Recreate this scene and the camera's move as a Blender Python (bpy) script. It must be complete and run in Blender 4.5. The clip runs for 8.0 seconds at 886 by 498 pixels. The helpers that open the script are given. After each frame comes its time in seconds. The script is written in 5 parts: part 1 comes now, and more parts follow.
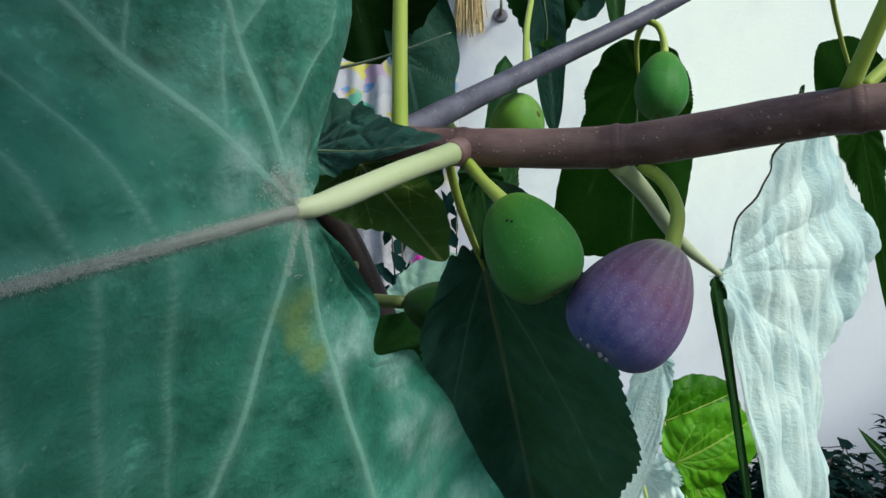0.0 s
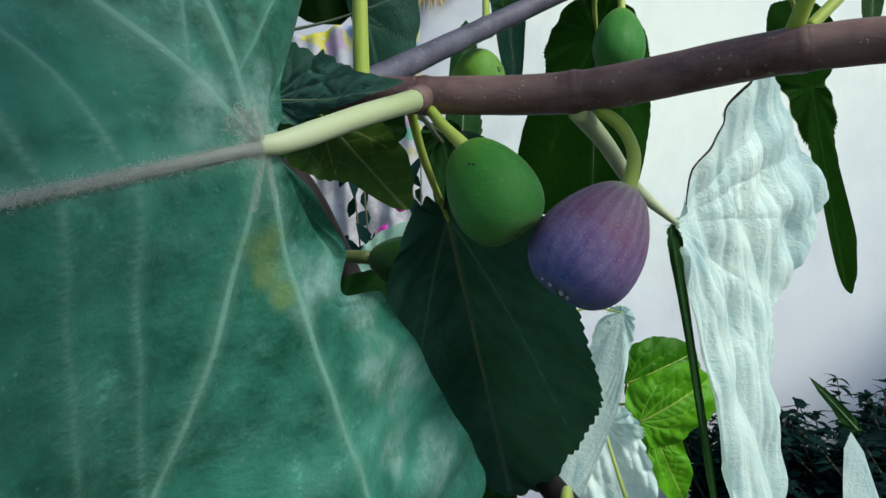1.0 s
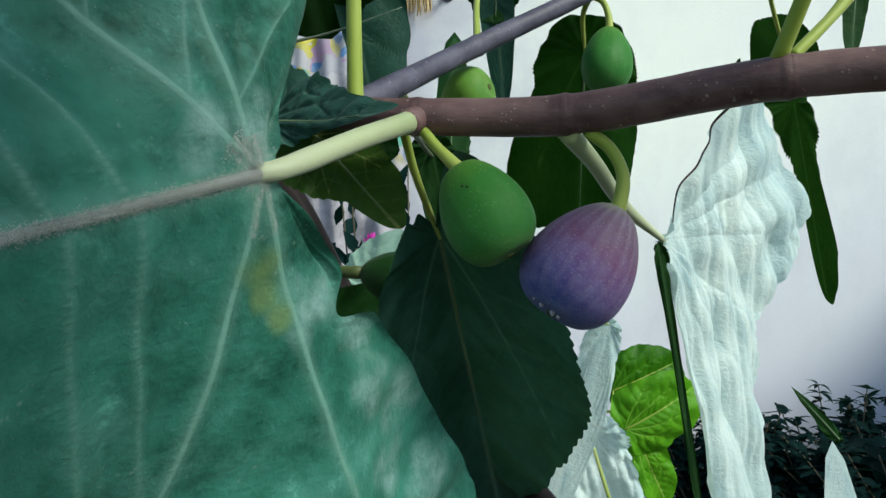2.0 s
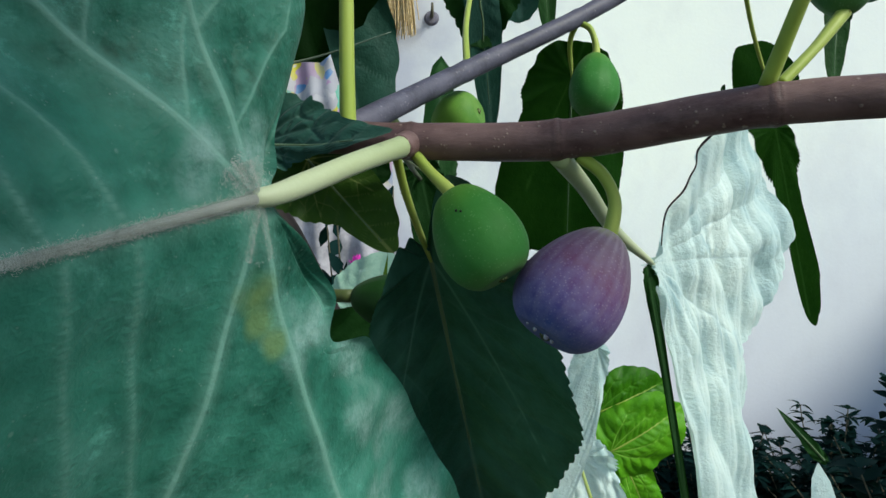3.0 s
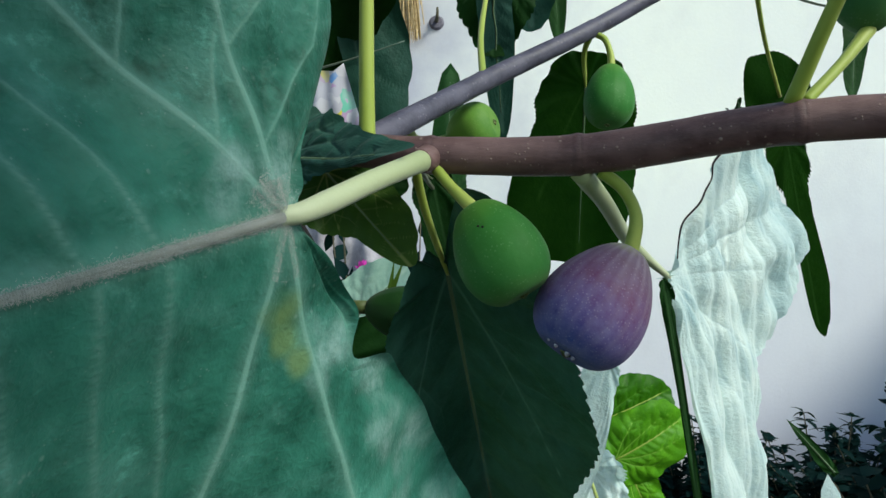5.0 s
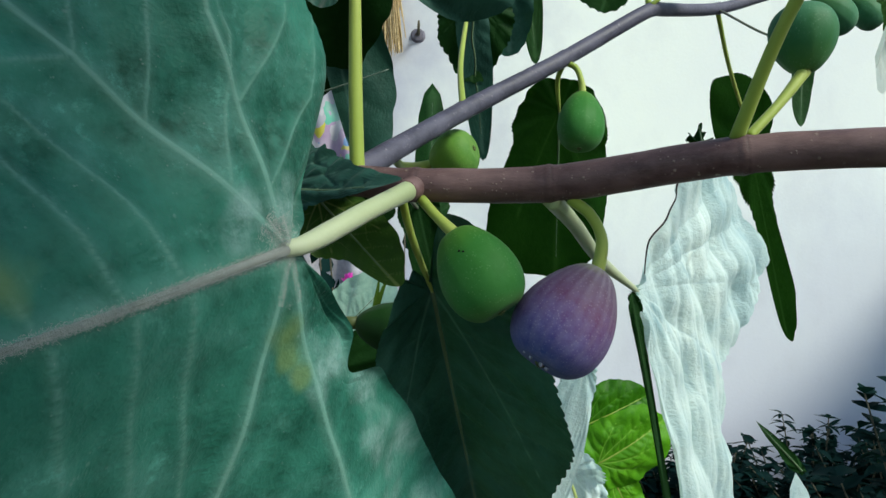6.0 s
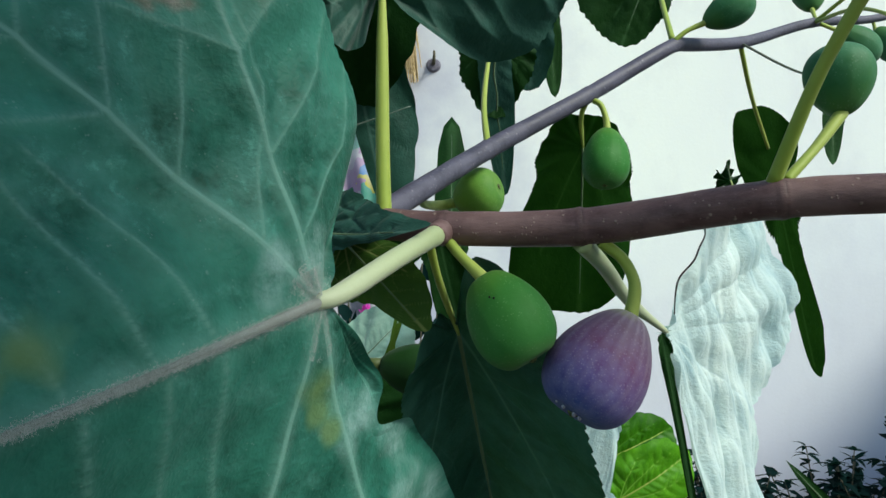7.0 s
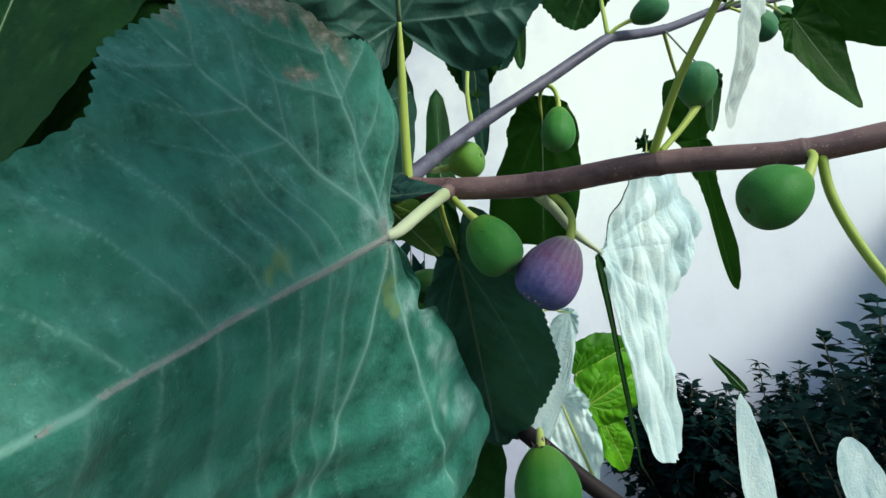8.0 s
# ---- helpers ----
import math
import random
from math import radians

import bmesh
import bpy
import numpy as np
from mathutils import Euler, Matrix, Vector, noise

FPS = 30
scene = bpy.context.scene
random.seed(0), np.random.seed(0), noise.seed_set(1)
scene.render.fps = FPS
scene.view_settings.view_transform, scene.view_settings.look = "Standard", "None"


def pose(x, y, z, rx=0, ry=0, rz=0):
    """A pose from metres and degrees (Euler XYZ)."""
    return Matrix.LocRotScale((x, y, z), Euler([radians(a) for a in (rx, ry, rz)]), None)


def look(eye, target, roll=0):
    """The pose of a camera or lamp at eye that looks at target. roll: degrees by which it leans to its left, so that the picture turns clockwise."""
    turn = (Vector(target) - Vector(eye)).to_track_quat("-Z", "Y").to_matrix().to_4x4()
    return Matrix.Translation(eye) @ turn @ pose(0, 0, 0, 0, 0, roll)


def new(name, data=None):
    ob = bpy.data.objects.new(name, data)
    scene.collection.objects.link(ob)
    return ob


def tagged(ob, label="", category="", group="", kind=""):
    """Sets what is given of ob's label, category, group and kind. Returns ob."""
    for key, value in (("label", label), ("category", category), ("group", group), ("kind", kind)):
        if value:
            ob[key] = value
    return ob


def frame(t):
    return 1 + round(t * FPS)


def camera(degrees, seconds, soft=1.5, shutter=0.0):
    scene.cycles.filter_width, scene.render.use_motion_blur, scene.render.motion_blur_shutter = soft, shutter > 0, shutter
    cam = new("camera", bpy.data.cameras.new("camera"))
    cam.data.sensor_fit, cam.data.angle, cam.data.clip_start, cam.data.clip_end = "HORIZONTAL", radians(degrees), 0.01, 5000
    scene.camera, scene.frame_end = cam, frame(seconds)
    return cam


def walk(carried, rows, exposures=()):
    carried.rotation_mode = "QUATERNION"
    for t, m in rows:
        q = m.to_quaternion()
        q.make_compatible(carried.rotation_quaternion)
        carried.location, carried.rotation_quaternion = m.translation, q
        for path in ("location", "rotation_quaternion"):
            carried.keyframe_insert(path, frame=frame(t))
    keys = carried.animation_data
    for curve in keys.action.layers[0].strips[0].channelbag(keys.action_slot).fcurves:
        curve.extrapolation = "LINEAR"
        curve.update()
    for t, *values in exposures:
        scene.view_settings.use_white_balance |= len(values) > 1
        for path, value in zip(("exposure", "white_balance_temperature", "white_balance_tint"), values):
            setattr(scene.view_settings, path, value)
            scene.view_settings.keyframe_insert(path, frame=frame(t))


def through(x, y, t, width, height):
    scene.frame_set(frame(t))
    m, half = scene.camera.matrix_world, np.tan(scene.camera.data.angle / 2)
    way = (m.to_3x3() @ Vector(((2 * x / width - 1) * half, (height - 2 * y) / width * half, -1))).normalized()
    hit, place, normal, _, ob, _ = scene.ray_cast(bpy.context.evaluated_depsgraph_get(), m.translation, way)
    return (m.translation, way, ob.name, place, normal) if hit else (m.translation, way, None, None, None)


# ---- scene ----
cam = camera(65.0, 8.0)
PATH = [
    (0, (0.00916, 0.00565, 1.40834), (-0.03014, 0.40369, 1.41226), 0.06),
    (0.3, (0.00584, 0.01074, 1.40499), (-0.02968, 0.40906, 1.39567), 0.36),
    (0.5, (0.00824, 0.00341, 1.40372), (-0.01225, 0.40270, 1.39183), 0.05),
    (1, (0.00979, 0.00097, 1.39696), (-0.00974, 0.40038, 1.38767), -1.08),
    (1.5, (0.00935, -0.00374, 1.40271), (-0.00688, 0.39586, 1.39504), -0.61),
    (2.8, (0.00383, -0.00094, 1.40254), (0.00281, 0.39905, 1.40367), -1.51),
    (3, (0.00359, -0.00267, 1.40387), (0.00251, 0.39730, 1.40890), -0.90),
    (3.5, (0.00165, 0.00138, 1.41271), (-0.00786, 0.40122, 1.41912), 0.61),
    (4, (-0.00502, -0.00290, 1.40137), (-0.00902, 0.39680, 1.41633), -0.92),
    (4.5, (-0.00541, 0.00201, 1.42356), (-0.01180, 0.40193, 1.41837), 1.05),
    (5, (-0.00323, -0.00144, 1.40825), (-0.00509, 0.39850, 1.41507), -0.50),
    (5.2, (-0.00404, -0.00922, 1.42660), (-0.00048, 0.39077, 1.42674), -0.02),
    (6.3, (-0.00218, -0.02803, 1.41032), (0.00602, 0.37119, 1.43380), -1.48),
    (6.5, (-0.00077, -0.02152, 1.42229), (0.00156, 0.37730, 1.45297), 2.36),
    (7, (-0.00909, -0.02249, 1.42118), (-0.00926, 0.37664, 1.44752), -1.24),
    (7.3, (-0.00413, -0.03008, 1.43496), (-0.00968, 0.36745, 1.47901), 0.14),
    (7.4, (-0.00187, -0.04474, 1.43707), (-0.00184, 0.35222, 1.48630), 0.28),
    (7.5, (-0.00241, -0.05794, 1.43939), (0.00304, 0.33886, 1.48961), 1.02),
    (7.6, (-0.00006, -0.07539, 1.44086), (0.00942, 0.32200, 1.48555), 0.09),
    (7.8, (-0.00967, -0.11386, 1.43188), (0.00489, 0.28560, 1.44680), -1.82),
    (8, (-0.02841, -0.17774, 1.41529), (-0.01602, 0.22204, 1.41119), -3.73),
]
walk(cam, [(t, look(eye, target, roll)) for t, eye, target, roll in PATH], [(0, 0.52), (7.2, 0.54), (7.6, 0.64), (8, 0.72)])

# ---- light ----
SUN_TO = Vector((0.62, -0.42, 0.66)).normalized()
world = bpy.data.worlds.new("sky")
scene.world = world
world.use_nodes = True
wn = world.node_tree
sky = wn.nodes.new("ShaderNodeTexSky")
sky.sky_type, sky.sun_disc = "NISHITA", False
sky.sun_elevation = math.asin(SUN_TO.z)
sky.sun_rotation = math.atan2(SUN_TO.x, SUN_TO.y)
wn.nodes["Background"].inputs[1].default_value = 0.13
wn.links.new(sky.outputs[0], wn.nodes["Background"].inputs[0])
sun = new("sun", bpy.data.lights.new("sun", "SUN"))
sun.data.energy, sun.data.angle, sun.data.color = 2.6, radians(18), (1.0, 0.97, 0.9)
sun.matrix_world = look(SUN_TO * 10, (0, 0, 0))
scene.view_settings.use_white_balance = True
scene.view_settings.white_balance_temperature, scene.view_settings.white_balance_tint = 6600, 0


# ---- materials ----
class Mat:
    """A node material with short ways to add nodes."""

    def __init__(self, name):
        self.mat = bpy.data.materials.new(name)
        self.mat.use_nodes = True
        self.nt = self.mat.node_tree
        self.nt.nodes.clear()
        self.out = self.nt.nodes.new("ShaderNodeOutputMaterial")

    def node(self, kind, **links):
        n = self.nt.nodes.new(kind)
        for key, value in links.items():
            self.put(n.inputs[key.replace("_", " ")], value)
        return n

    def put(self, socket, value):
        if isinstance(value, bpy.types.NodeSocket):
            self.nt.links.new(value, socket)
        else:
            socket.default_value = value

    def coords(self, which="Object"):
        return self.nt.nodes.new("ShaderNodeTexCoord").outputs[which]

    def noise(self, vec, scale, detail=4.0, rough=0.55):
        n = self.nt.nodes.new("ShaderNodeTexNoise")
        self.nt.links.new(vec, n.inputs["Vector"])
        n.inputs["Scale"].default_value, n.inputs["Detail"].default_value = scale, detail
        n.inputs["Roughness"].default_value = rough
        return n.outputs["Fac"]

    def ramp(self, fac, stops):
        n = self.nt.nodes.new("ShaderNodeValToRGB")
        self.nt.links.new(fac, n.inputs[0])
        e = n.color_ramp.elements
        while len(e) < len(stops):
            e.new(0.5)
        for el, (p, c) in zip(e, stops):
            el.position = p
            el.color = (*c, 1) if isinstance(c, tuple) else (c, c, c, 1)
        return n.outputs["Color"]

    def mix(self, fac, a, b, mode="MIX"):
        n = self.nt.nodes.new("ShaderNodeMix")
        n.data_type, n.blend_type = "RGBA", mode
        self.put(n.inputs[0], fac)
        for k, v in ((6, a), (7, b)):
            self.put(n.inputs[k], (*v, 1) if isinstance(v, tuple) else v)
        return n.outputs[2]

    def math(self, op, a, b=0.0):
        n = self.nt.nodes.new("ShaderNodeMath")
        n.operation = op
        self.put(n.inputs[0], a)
        self.put(n.inputs[1], b)
        return n.outputs[0]

    def attr(self, name):
        n = self.nt.nodes.new("ShaderNodeAttribute")
        n.attribute_name = name
        return n

    def bump(self, height, strength=0.3, distance=0.001):
        n = self.nt.nodes.new("ShaderNodeBump")
        n.inputs["Strength"].default_value, n.inputs["Distance"].default_value = strength, distance
        self.nt.links.new(height, n.inputs["Height"])
        return n.outputs[0]

    def skin(self, colour, rough=0.5, normal=None, through=0.0, through_colour=None, spec=0.5, sheen=0.0, coat=0.0):
        p = self.nt.nodes.new("ShaderNodeBsdfPrincipled")
        self.put(p.inputs["Base Color"], (*colour, 1) if isinstance(colour, tuple) else colour)
        self.put(p.inputs["Roughness"], rough)
        p.inputs["Specular IOR Level"].default_value = spec
        p.inputs["Sheen Weight"].default_value = sheen
        p.inputs["Coat Weight"].default_value = coat
        if normal:
            self.nt.links.new(normal, p.inputs["Normal"])
        last = p.outputs[0]
        if through > 0:
            t = self.nt.nodes.new("ShaderNodeBsdfTranslucent")
            c = through_colour if through_colour is not None else colour
            self.put(t.inputs["Color"], (*c, 1) if isinstance(c, tuple) else c)
            if normal:
                self.nt.links.new(normal, t.inputs["Normal"])
            m = self.nt.nodes.new("ShaderNodeMixShader")
            m.inputs[0].default_value = through
            self.nt.links.new(last, m.inputs[1])
            self.nt.links.new(t.outputs[0], m.inputs[2])
            last = m.outputs[0]
        self.nt.links.new(last, self.out.inputs[0])
        return self.mat


def leaf_material(name, deep, light, vein, glow, through=0.3, rough=0.5, sheen=0.0, stain=None, stain_at=0.62, relief=1.0, dust=0.0, blotch=22.0, streak=None, gloss=0.16):
    """A leaf: mottled between deep and light, with paler veins, and light passing through."""
    m = Mat(name)
    uv = m.coords("UV")
    big = m.noise(uv, blotch, 4.0, 0.6)
    fine = m.noise(uv, 260.0, 4.0, 0.65)
    cells = m.node("ShaderNodeTexVoronoi", Vector=uv, Scale=420.0)
    cells.feature = "DISTANCE_TO_EDGE"
    mid = m.noise(uv, blotch * 4.5, 4.0, 0.6)
    tone = m.math("ADD", m.math("MULTIPLY", big, 0.62), m.math("MULTIPLY", mid, 0.38))
    col = m.mix(m.ramp(tone, [(0.38, 0.0), (0.62, 1.0)]), deep, light)
    col = m.mix(m.math("MULTIPLY", m.ramp(fine, [(0.4, 0.0), (0.75, 1.0)]), 0.35), col, light)
    if stain:
        patch = m.ramp(m.noise(uv, 34.0, 7.0, 0.68), [(stain_at, 0.0), (stain_at + 0.16, 1.0)])
        col = m.mix(m.math("MULTIPLY", patch, 0.6), col, stain)
        scuff = m.ramp(m.noise(uv, 110.0, 6.0, 0.72), [(0.54, 0.0), (0.66, 1.0)])
        col = m.mix(m.math("MULTIPLY", m.math("MULTIPLY", scuff, patch), 0.6), col, tuple(min(0.9, c * 1.9) for c in stain))
    if streak:
        run = m.node("ShaderNodeMapping", Vector=uv, Scale=(0.10, 1.0, 1.0))
        bands = m.ramp(m.noise(run.outputs[0], 150.0, 5.0, 0.65), [(0.44, 0.0), (0.66, 1.0)])
        bands = m.math("MULTIPLY", bands, m.ramp(m.noise(uv, 18.0, 3.0), [(0.46, 0.0), (0.62, 1.0)]))
        col = m.mix(m.math("MULTIPLY", bands, 0.9), col, streak)
    v = m.attr("vein").outputs["Fac"]
    col = m.mix(m.ramp(v, [(0.05, 0.0), (0.75, 1.0)]), col, vein)
    if dust:
        for scale, keep in ((300.0, 0.60), (620.0, 0.56)):
            grit = m.node("ShaderNodeTexVoronoi", Vector=uv, Scale=scale)
            g = m.math("MULTIPLY", m.ramp(grit.outputs["Distance"], [(0.10, 1.0), (0.24, 0.0)]), m.ramp(m.noise(uv, scale * 0.3, 3.0), [(keep, 0.0), (keep + 0.06, 1.0)]))
            col = m.mix(m.math("MULTIPLY", g, dust), col, (0.42, 0.50, 0.46))
    dry = m.attr("dry").outputs["Fac"]
    crust = m.ramp(m.noise(uv, 160.0, 5.0, 0.7), [(0.3, (0.05, 0.085, 0.06)), (0.5, (0.16, 0.17, 0.13)), (0.7, (0.40, 0.38, 0.32))])
    col = m.mix(dry, col, crust)
    # Pale residue patches that also carry brighter light, painted on lobe and hub.
    lit_powder = m.math("MULTIPLY", m.attr("lit_powder").outputs["Fac"], m.ramp(m.noise(uv, 150.0, 6.0, 0.7), [(0.38, 0.25), (0.62, 1.0)]))
    col = m.mix(m.math("MULTIPLY", lit_powder, 0.8), col, (0.24, 0.39, 0.36))
    yellow = m.attr("yellowed").outputs["Fac"]
    col = m.mix(m.math("MULTIPLY", yellow, 0.7), col, (0.15, 0.24, 0.085))
    h = m.math("ADD", m.math("MULTIPLY", m.ramp(cells.outputs["Distance"], [(0.0, 0.0), (0.25, 1.0)]), 0.22), fine)
    h = m.math("ADD", h, m.math("MULTIPLY", m.noise(uv, 300.0, 3.0, 0.5), 1.5))
    return m.skin(col, rough, m.bump(h, 0.35, 0.0006 * relief), through, m.mix(0.75, col, glow), gloss, sheen)


def bark_material(name, dark, light, dots, spec=0.32):
    """Young smooth bark: lengthwise streaks, cloudy tone, pale breathing pores and dark rings at the nodes."""
    m = Mat(name)
    ob = m.coords("Object")
    streak = m.node("ShaderNodeMapping", Vector=ob, Scale=(0.22, 0.8, 1.0))
    a = m.noise(streak.outputs[0], 420.0, 5.0, 0.65)
    b = m.noise(ob, 46.0, 5.0, 0.6)
    col = m.mix(m.ramp(b, [(0.32, 0.0), (0.68, 1.0)]), dark, light)
    col = m.mix(m.math("MULTIPLY", m.ramp(a, [(0.42, 0.0), (0.72, 1.0)]), 0.5), col, light)
    d = None
    for scale, size, keep in ((260.0, 0.20, 0.50), (520.0, 0.24, 0.52)):
        spot = m.node("ShaderNodeTexVoronoi", Vector=ob, Scale=scale)
        one = m.ramp(spot.outputs["Distance"], [(size * 0.5, 1.0), (size, 0.0)])
        one = m.math("MULTIPLY", one, m.ramp(m.noise(ob, scale * 0.4, 2.0), [(keep, 0.0), (keep + 0.1, 1.0)]))
        d = one if d is None else m.math("MAXIMUM", d, one)
    col = m.mix(m.math("MULTIPLY", d, 0.42), col, dots)
    scar = m.attr("scar").outputs["Fac"]
    col = m.mix(m.math("MULTIPLY", scar, 0.7), col, tuple(c * 0.4 for c in dark))
    h = m.math("SUBTRACT", m.math("ADD", m.math("ADD", a, d), b), m.math("MULTIPLY", scar, 0.8))
    return m.skin(col, m.ramp(b, [(0.3, 0.42), (0.7, 0.62)]), m.bump(h, 0.45, 0.0007), spec=spec)


def stalk_material(name, green, pale):
    m = Mat(name)
    ob = m.coords("Object")
    a = m.noise(ob, 60.0, 3.0)
    f = m.noise(ob, 500.0, 4.0, 0.7)
    end = m.attr("along").outputs["Fac"]
    col = m.mix(m.ramp(end, [(0.0, 0.0), (1.0, 1.0)]), green, pale)
    col = m.mix(m.math("MULTIPLY", m.ramp(a, [(0.4, 0.0), (0.7, 1.0)]), 0.25), col, pale)
    return m.skin(col, 0.5, m.bump(f, 0.25, 0.0004), 0.12, col, 0.35, 0.15)


def fig_material(name, stops, bloom, bloom_amount, speck, stripes, stripe=None, mottle=70.0, many=0.46):
    """Fig skin: colour from neck (0) to eye (1), lengthwise streaks, a dusty bloom on the broad end and pale specks."""
    m = Mat(name)
    ob = m.coords("Object")
    along = m.attr("along").outputs["Fac"]
    rib = m.attr("rib").outputs["Fac"]
    wob = m.math("ADD", along, m.math("MULTIPLY", m.math("SUBTRACT", m.noise(ob, 60.0, 3.0), 0.5), 0.35))
    col = m.ramp(wob, stops)
    col = m.mix(m.math("MULTIPLY", m.math("MULTIPLY", rib, m.ramp(m.noise(ob, 160.0, 4.0), [(0.3, 0.3), (0.7, 1.0)])), stripes), col, stripe or stops[0][1])
    dust = m.ramp(m.noise(ob, mottle, 7.0, 0.72), [(0.35, 0.0), (0.7, 1.0)])
    col = m.mix(m.math("MULTIPLY", m.math("MULTIPLY", dust, bloom_amount), m.ramp(along, [(0.2, 0.25), (0.75, 1.0)])), col, bloom)
    v = m.node("ShaderNodeTexVoronoi", Vector=ob, Scale=780.0)
    d = m.ramp(v.outputs["Distance"], [(0.08, 1.0), (0.32, 0.0)])
    d = m.math("MULTIPLY", d, m.ramp(m.noise(ob, 120.0, 2.0), [(many, 0.0), (many + 0.1, 1.0)]))
    col = m.mix(m.math("MULTIPLY", d, 0.22 if many < 0.4 else 0.16), col, speck)
    h = m.math("ADD", m.noise(ob, 420.0, 3.0), m.math("MULTIPLY", rib, 0.5))
    return m.skin(col, 0.58, m.bump(h, 0.22, 0.0005), spec=0.16, sheen=0.04)


def plain_material(name, a, b, scale, rough=0.7, bump=0.3, depth=0.002, through=0.0):
    m = Mat(name)
    ob = m.coords("Object")
    n1, n2 = m.noise(ob, scale, 5.0, 0.6), m.noise(ob, scale * 9, 4.0, 0.6)
    col = m.mix(m.ramp(m.math("ADD", m.math("MULTIPLY", n1, 0.7), m.math("MULTIPLY", n2, 0.3)), [(0.35, 0.0), (0.65, 1.0)]), a, b)
    return m.skin(col, rough, m.bump(n2, bump, depth), through)


M_FRONT = leaf_material("glaucous_leaf", (0.006, 0.056, 0.036), (0.046, 0.216, 0.156), (0.150, 0.320, 0.260), (0.03, 0.20, 0.08), 0.14, 0.5, 0.05,
                        stain=(0.090, 0.268, 0.214), stain_at=0.50, relief=1.5, dust=0.2, blotch=16.0)
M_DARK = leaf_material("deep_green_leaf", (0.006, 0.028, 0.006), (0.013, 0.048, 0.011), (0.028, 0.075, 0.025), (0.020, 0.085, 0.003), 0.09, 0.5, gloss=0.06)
M_MID = leaf_material("mid_green_leaf", (0.006, 0.033, 0.003), (0.014, 0.055, 0.006), (0.024, 0.072, 0.012), (0.022, 0.09, 0.003), 0.18, 0.5, gloss=0.06)
M_TEAL = leaf_material("blue_green_leaf", (0.010, 0.044, 0.032), (0.025, 0.086, 0.066), (0.055, 0.125, 0.10), (0.03, 0.10, 0.04), 0.15, 0.5, 0.05)
M_BACKLIT = leaf_material("backlit_olive_leaf", (0.020, 0.055, 0.008), (0.040, 0.095, 0.014), (0.15, 0.19, 0.06), (0.05, 0.11, 0.008), 0.3, 0.5)
M_HANG = leaf_material("dark_teal_leaf", (0.010, 0.046, 0.032), (0.037, 0.114, 0.086), (0.075, 0.165, 0.125), (0.020, 0.085, 0.010), 0.12, 0.5)
M_PALE = leaf_material("pale_downy_leaf", (0.45, 0.63, 0.66), (0.80, 0.92, 0.88), (0.62, 0.76, 0.76), (0.60, 0.80, 0.70), 0.36, 0.5, 0.2,
                       relief=2.4, streak=(0.22, 0.40, 0.46), blotch=12.0)
M_WHITE = leaf_material("white_downy_leaf", (0.55, 0.66, 0.63), (0.78, 0.86, 0.82), (0.80, 0.86, 0.82), (0.7, 0.82, 0.74), 0.4, 0.6, 0.3)
M_LIME = leaf_material("young_lime_leaf", (0.035, 0.16, 0.005), (0.115, 0.34, 0.014), (0.20, 0.42, 0.05), (0.20, 0.55, 0.015), 0.25, 0.4)
# Darker copy of young_lime_leaf, the rear leaf's shade in its colour.
M_LIME_SHADE = leaf_material("shaded_lime_leaf", (0.018, 0.085, 0.003), (0.045, 0.17, 0.006), (0.08, 0.22, 0.02), (0.06, 0.22, 0.006), 0.2, 0.4)
M_OLIVE = leaf_material("olive_leaf", (0.030, 0.070, 0.008), (0.065, 0.12, 0.015), (0.10, 0.16, 0.04), (0.08, 0.16, 0.01), 0.3, 0.45, stain=(0.25, 0.20, 0.08), stain_at=0.6)
M_BARK = bark_material("young_fig_bark", (0.070, 0.037, 0.038), (0.180, 0.110, 0.106), (0.42, 0.34, 0.27))
M_BARK2 = bark_material("grey_fig_bark", (0.038, 0.036, 0.054), (0.100, 0.097, 0.138), (0.32, 0.30, 0.36))
M_TRUNK = bark_material("old_fig_bark", (0.009, 0.007, 0.008), (0.022, 0.017, 0.018), (0.07, 0.06, 0.055), 0.08)
M_STALK = stalk_material("green_stalk", (0.27, 0.37, 0.045), (0.40, 0.48, 0.10))
# Darker copy of green_stalk, shade put into its colour.
M_STALK_SHADE = stalk_material("shade_painted_stalk", (0.05, 0.075, 0.02), (0.08, 0.11, 0.03))
M_STALK_PALE = stalk_material("pale_stalk", (0.36, 0.44, 0.21), (0.48, 0.53, 0.35))
M_STALK_GREY = stalk_material("grey_green_stalk", (0.11, 0.15, 0.11), (0.16, 0.22, 0.18))
M_RIB = stalk_material("leaf_rib", (0.13, 0.20, 0.10), (0.07, 0.13, 0.06))
M_RIB_DOWNY = stalk_material("downy_leaf_rib", (0.27, 0.275, 0.255), (0.10, 0.17, 0.14))
M_DOWN = plain_material("white_down", (0.27, 0.32, 0.29), (0.40, 0.44, 0.41), 300, 0.8, 0.0)
M_FIG_PURPLE = fig_material("ripe_fig_skin", [(0.0, (0.21, 0.22, 0.13)), (0.10, (0.125, 0.085, 0.115)), (0.42, (0.112, 0.038, 0.100)), (0.66, (0.092, 0.045, 0.150)), (1.0, (0.046, 0.072, 0.25))],
                            (0.19, 0.18, 0.34), 0.62, (0.44, 0.40, 0.48), 0.85, (0.24, 0.20, 0.25), 150.0, 0.36)
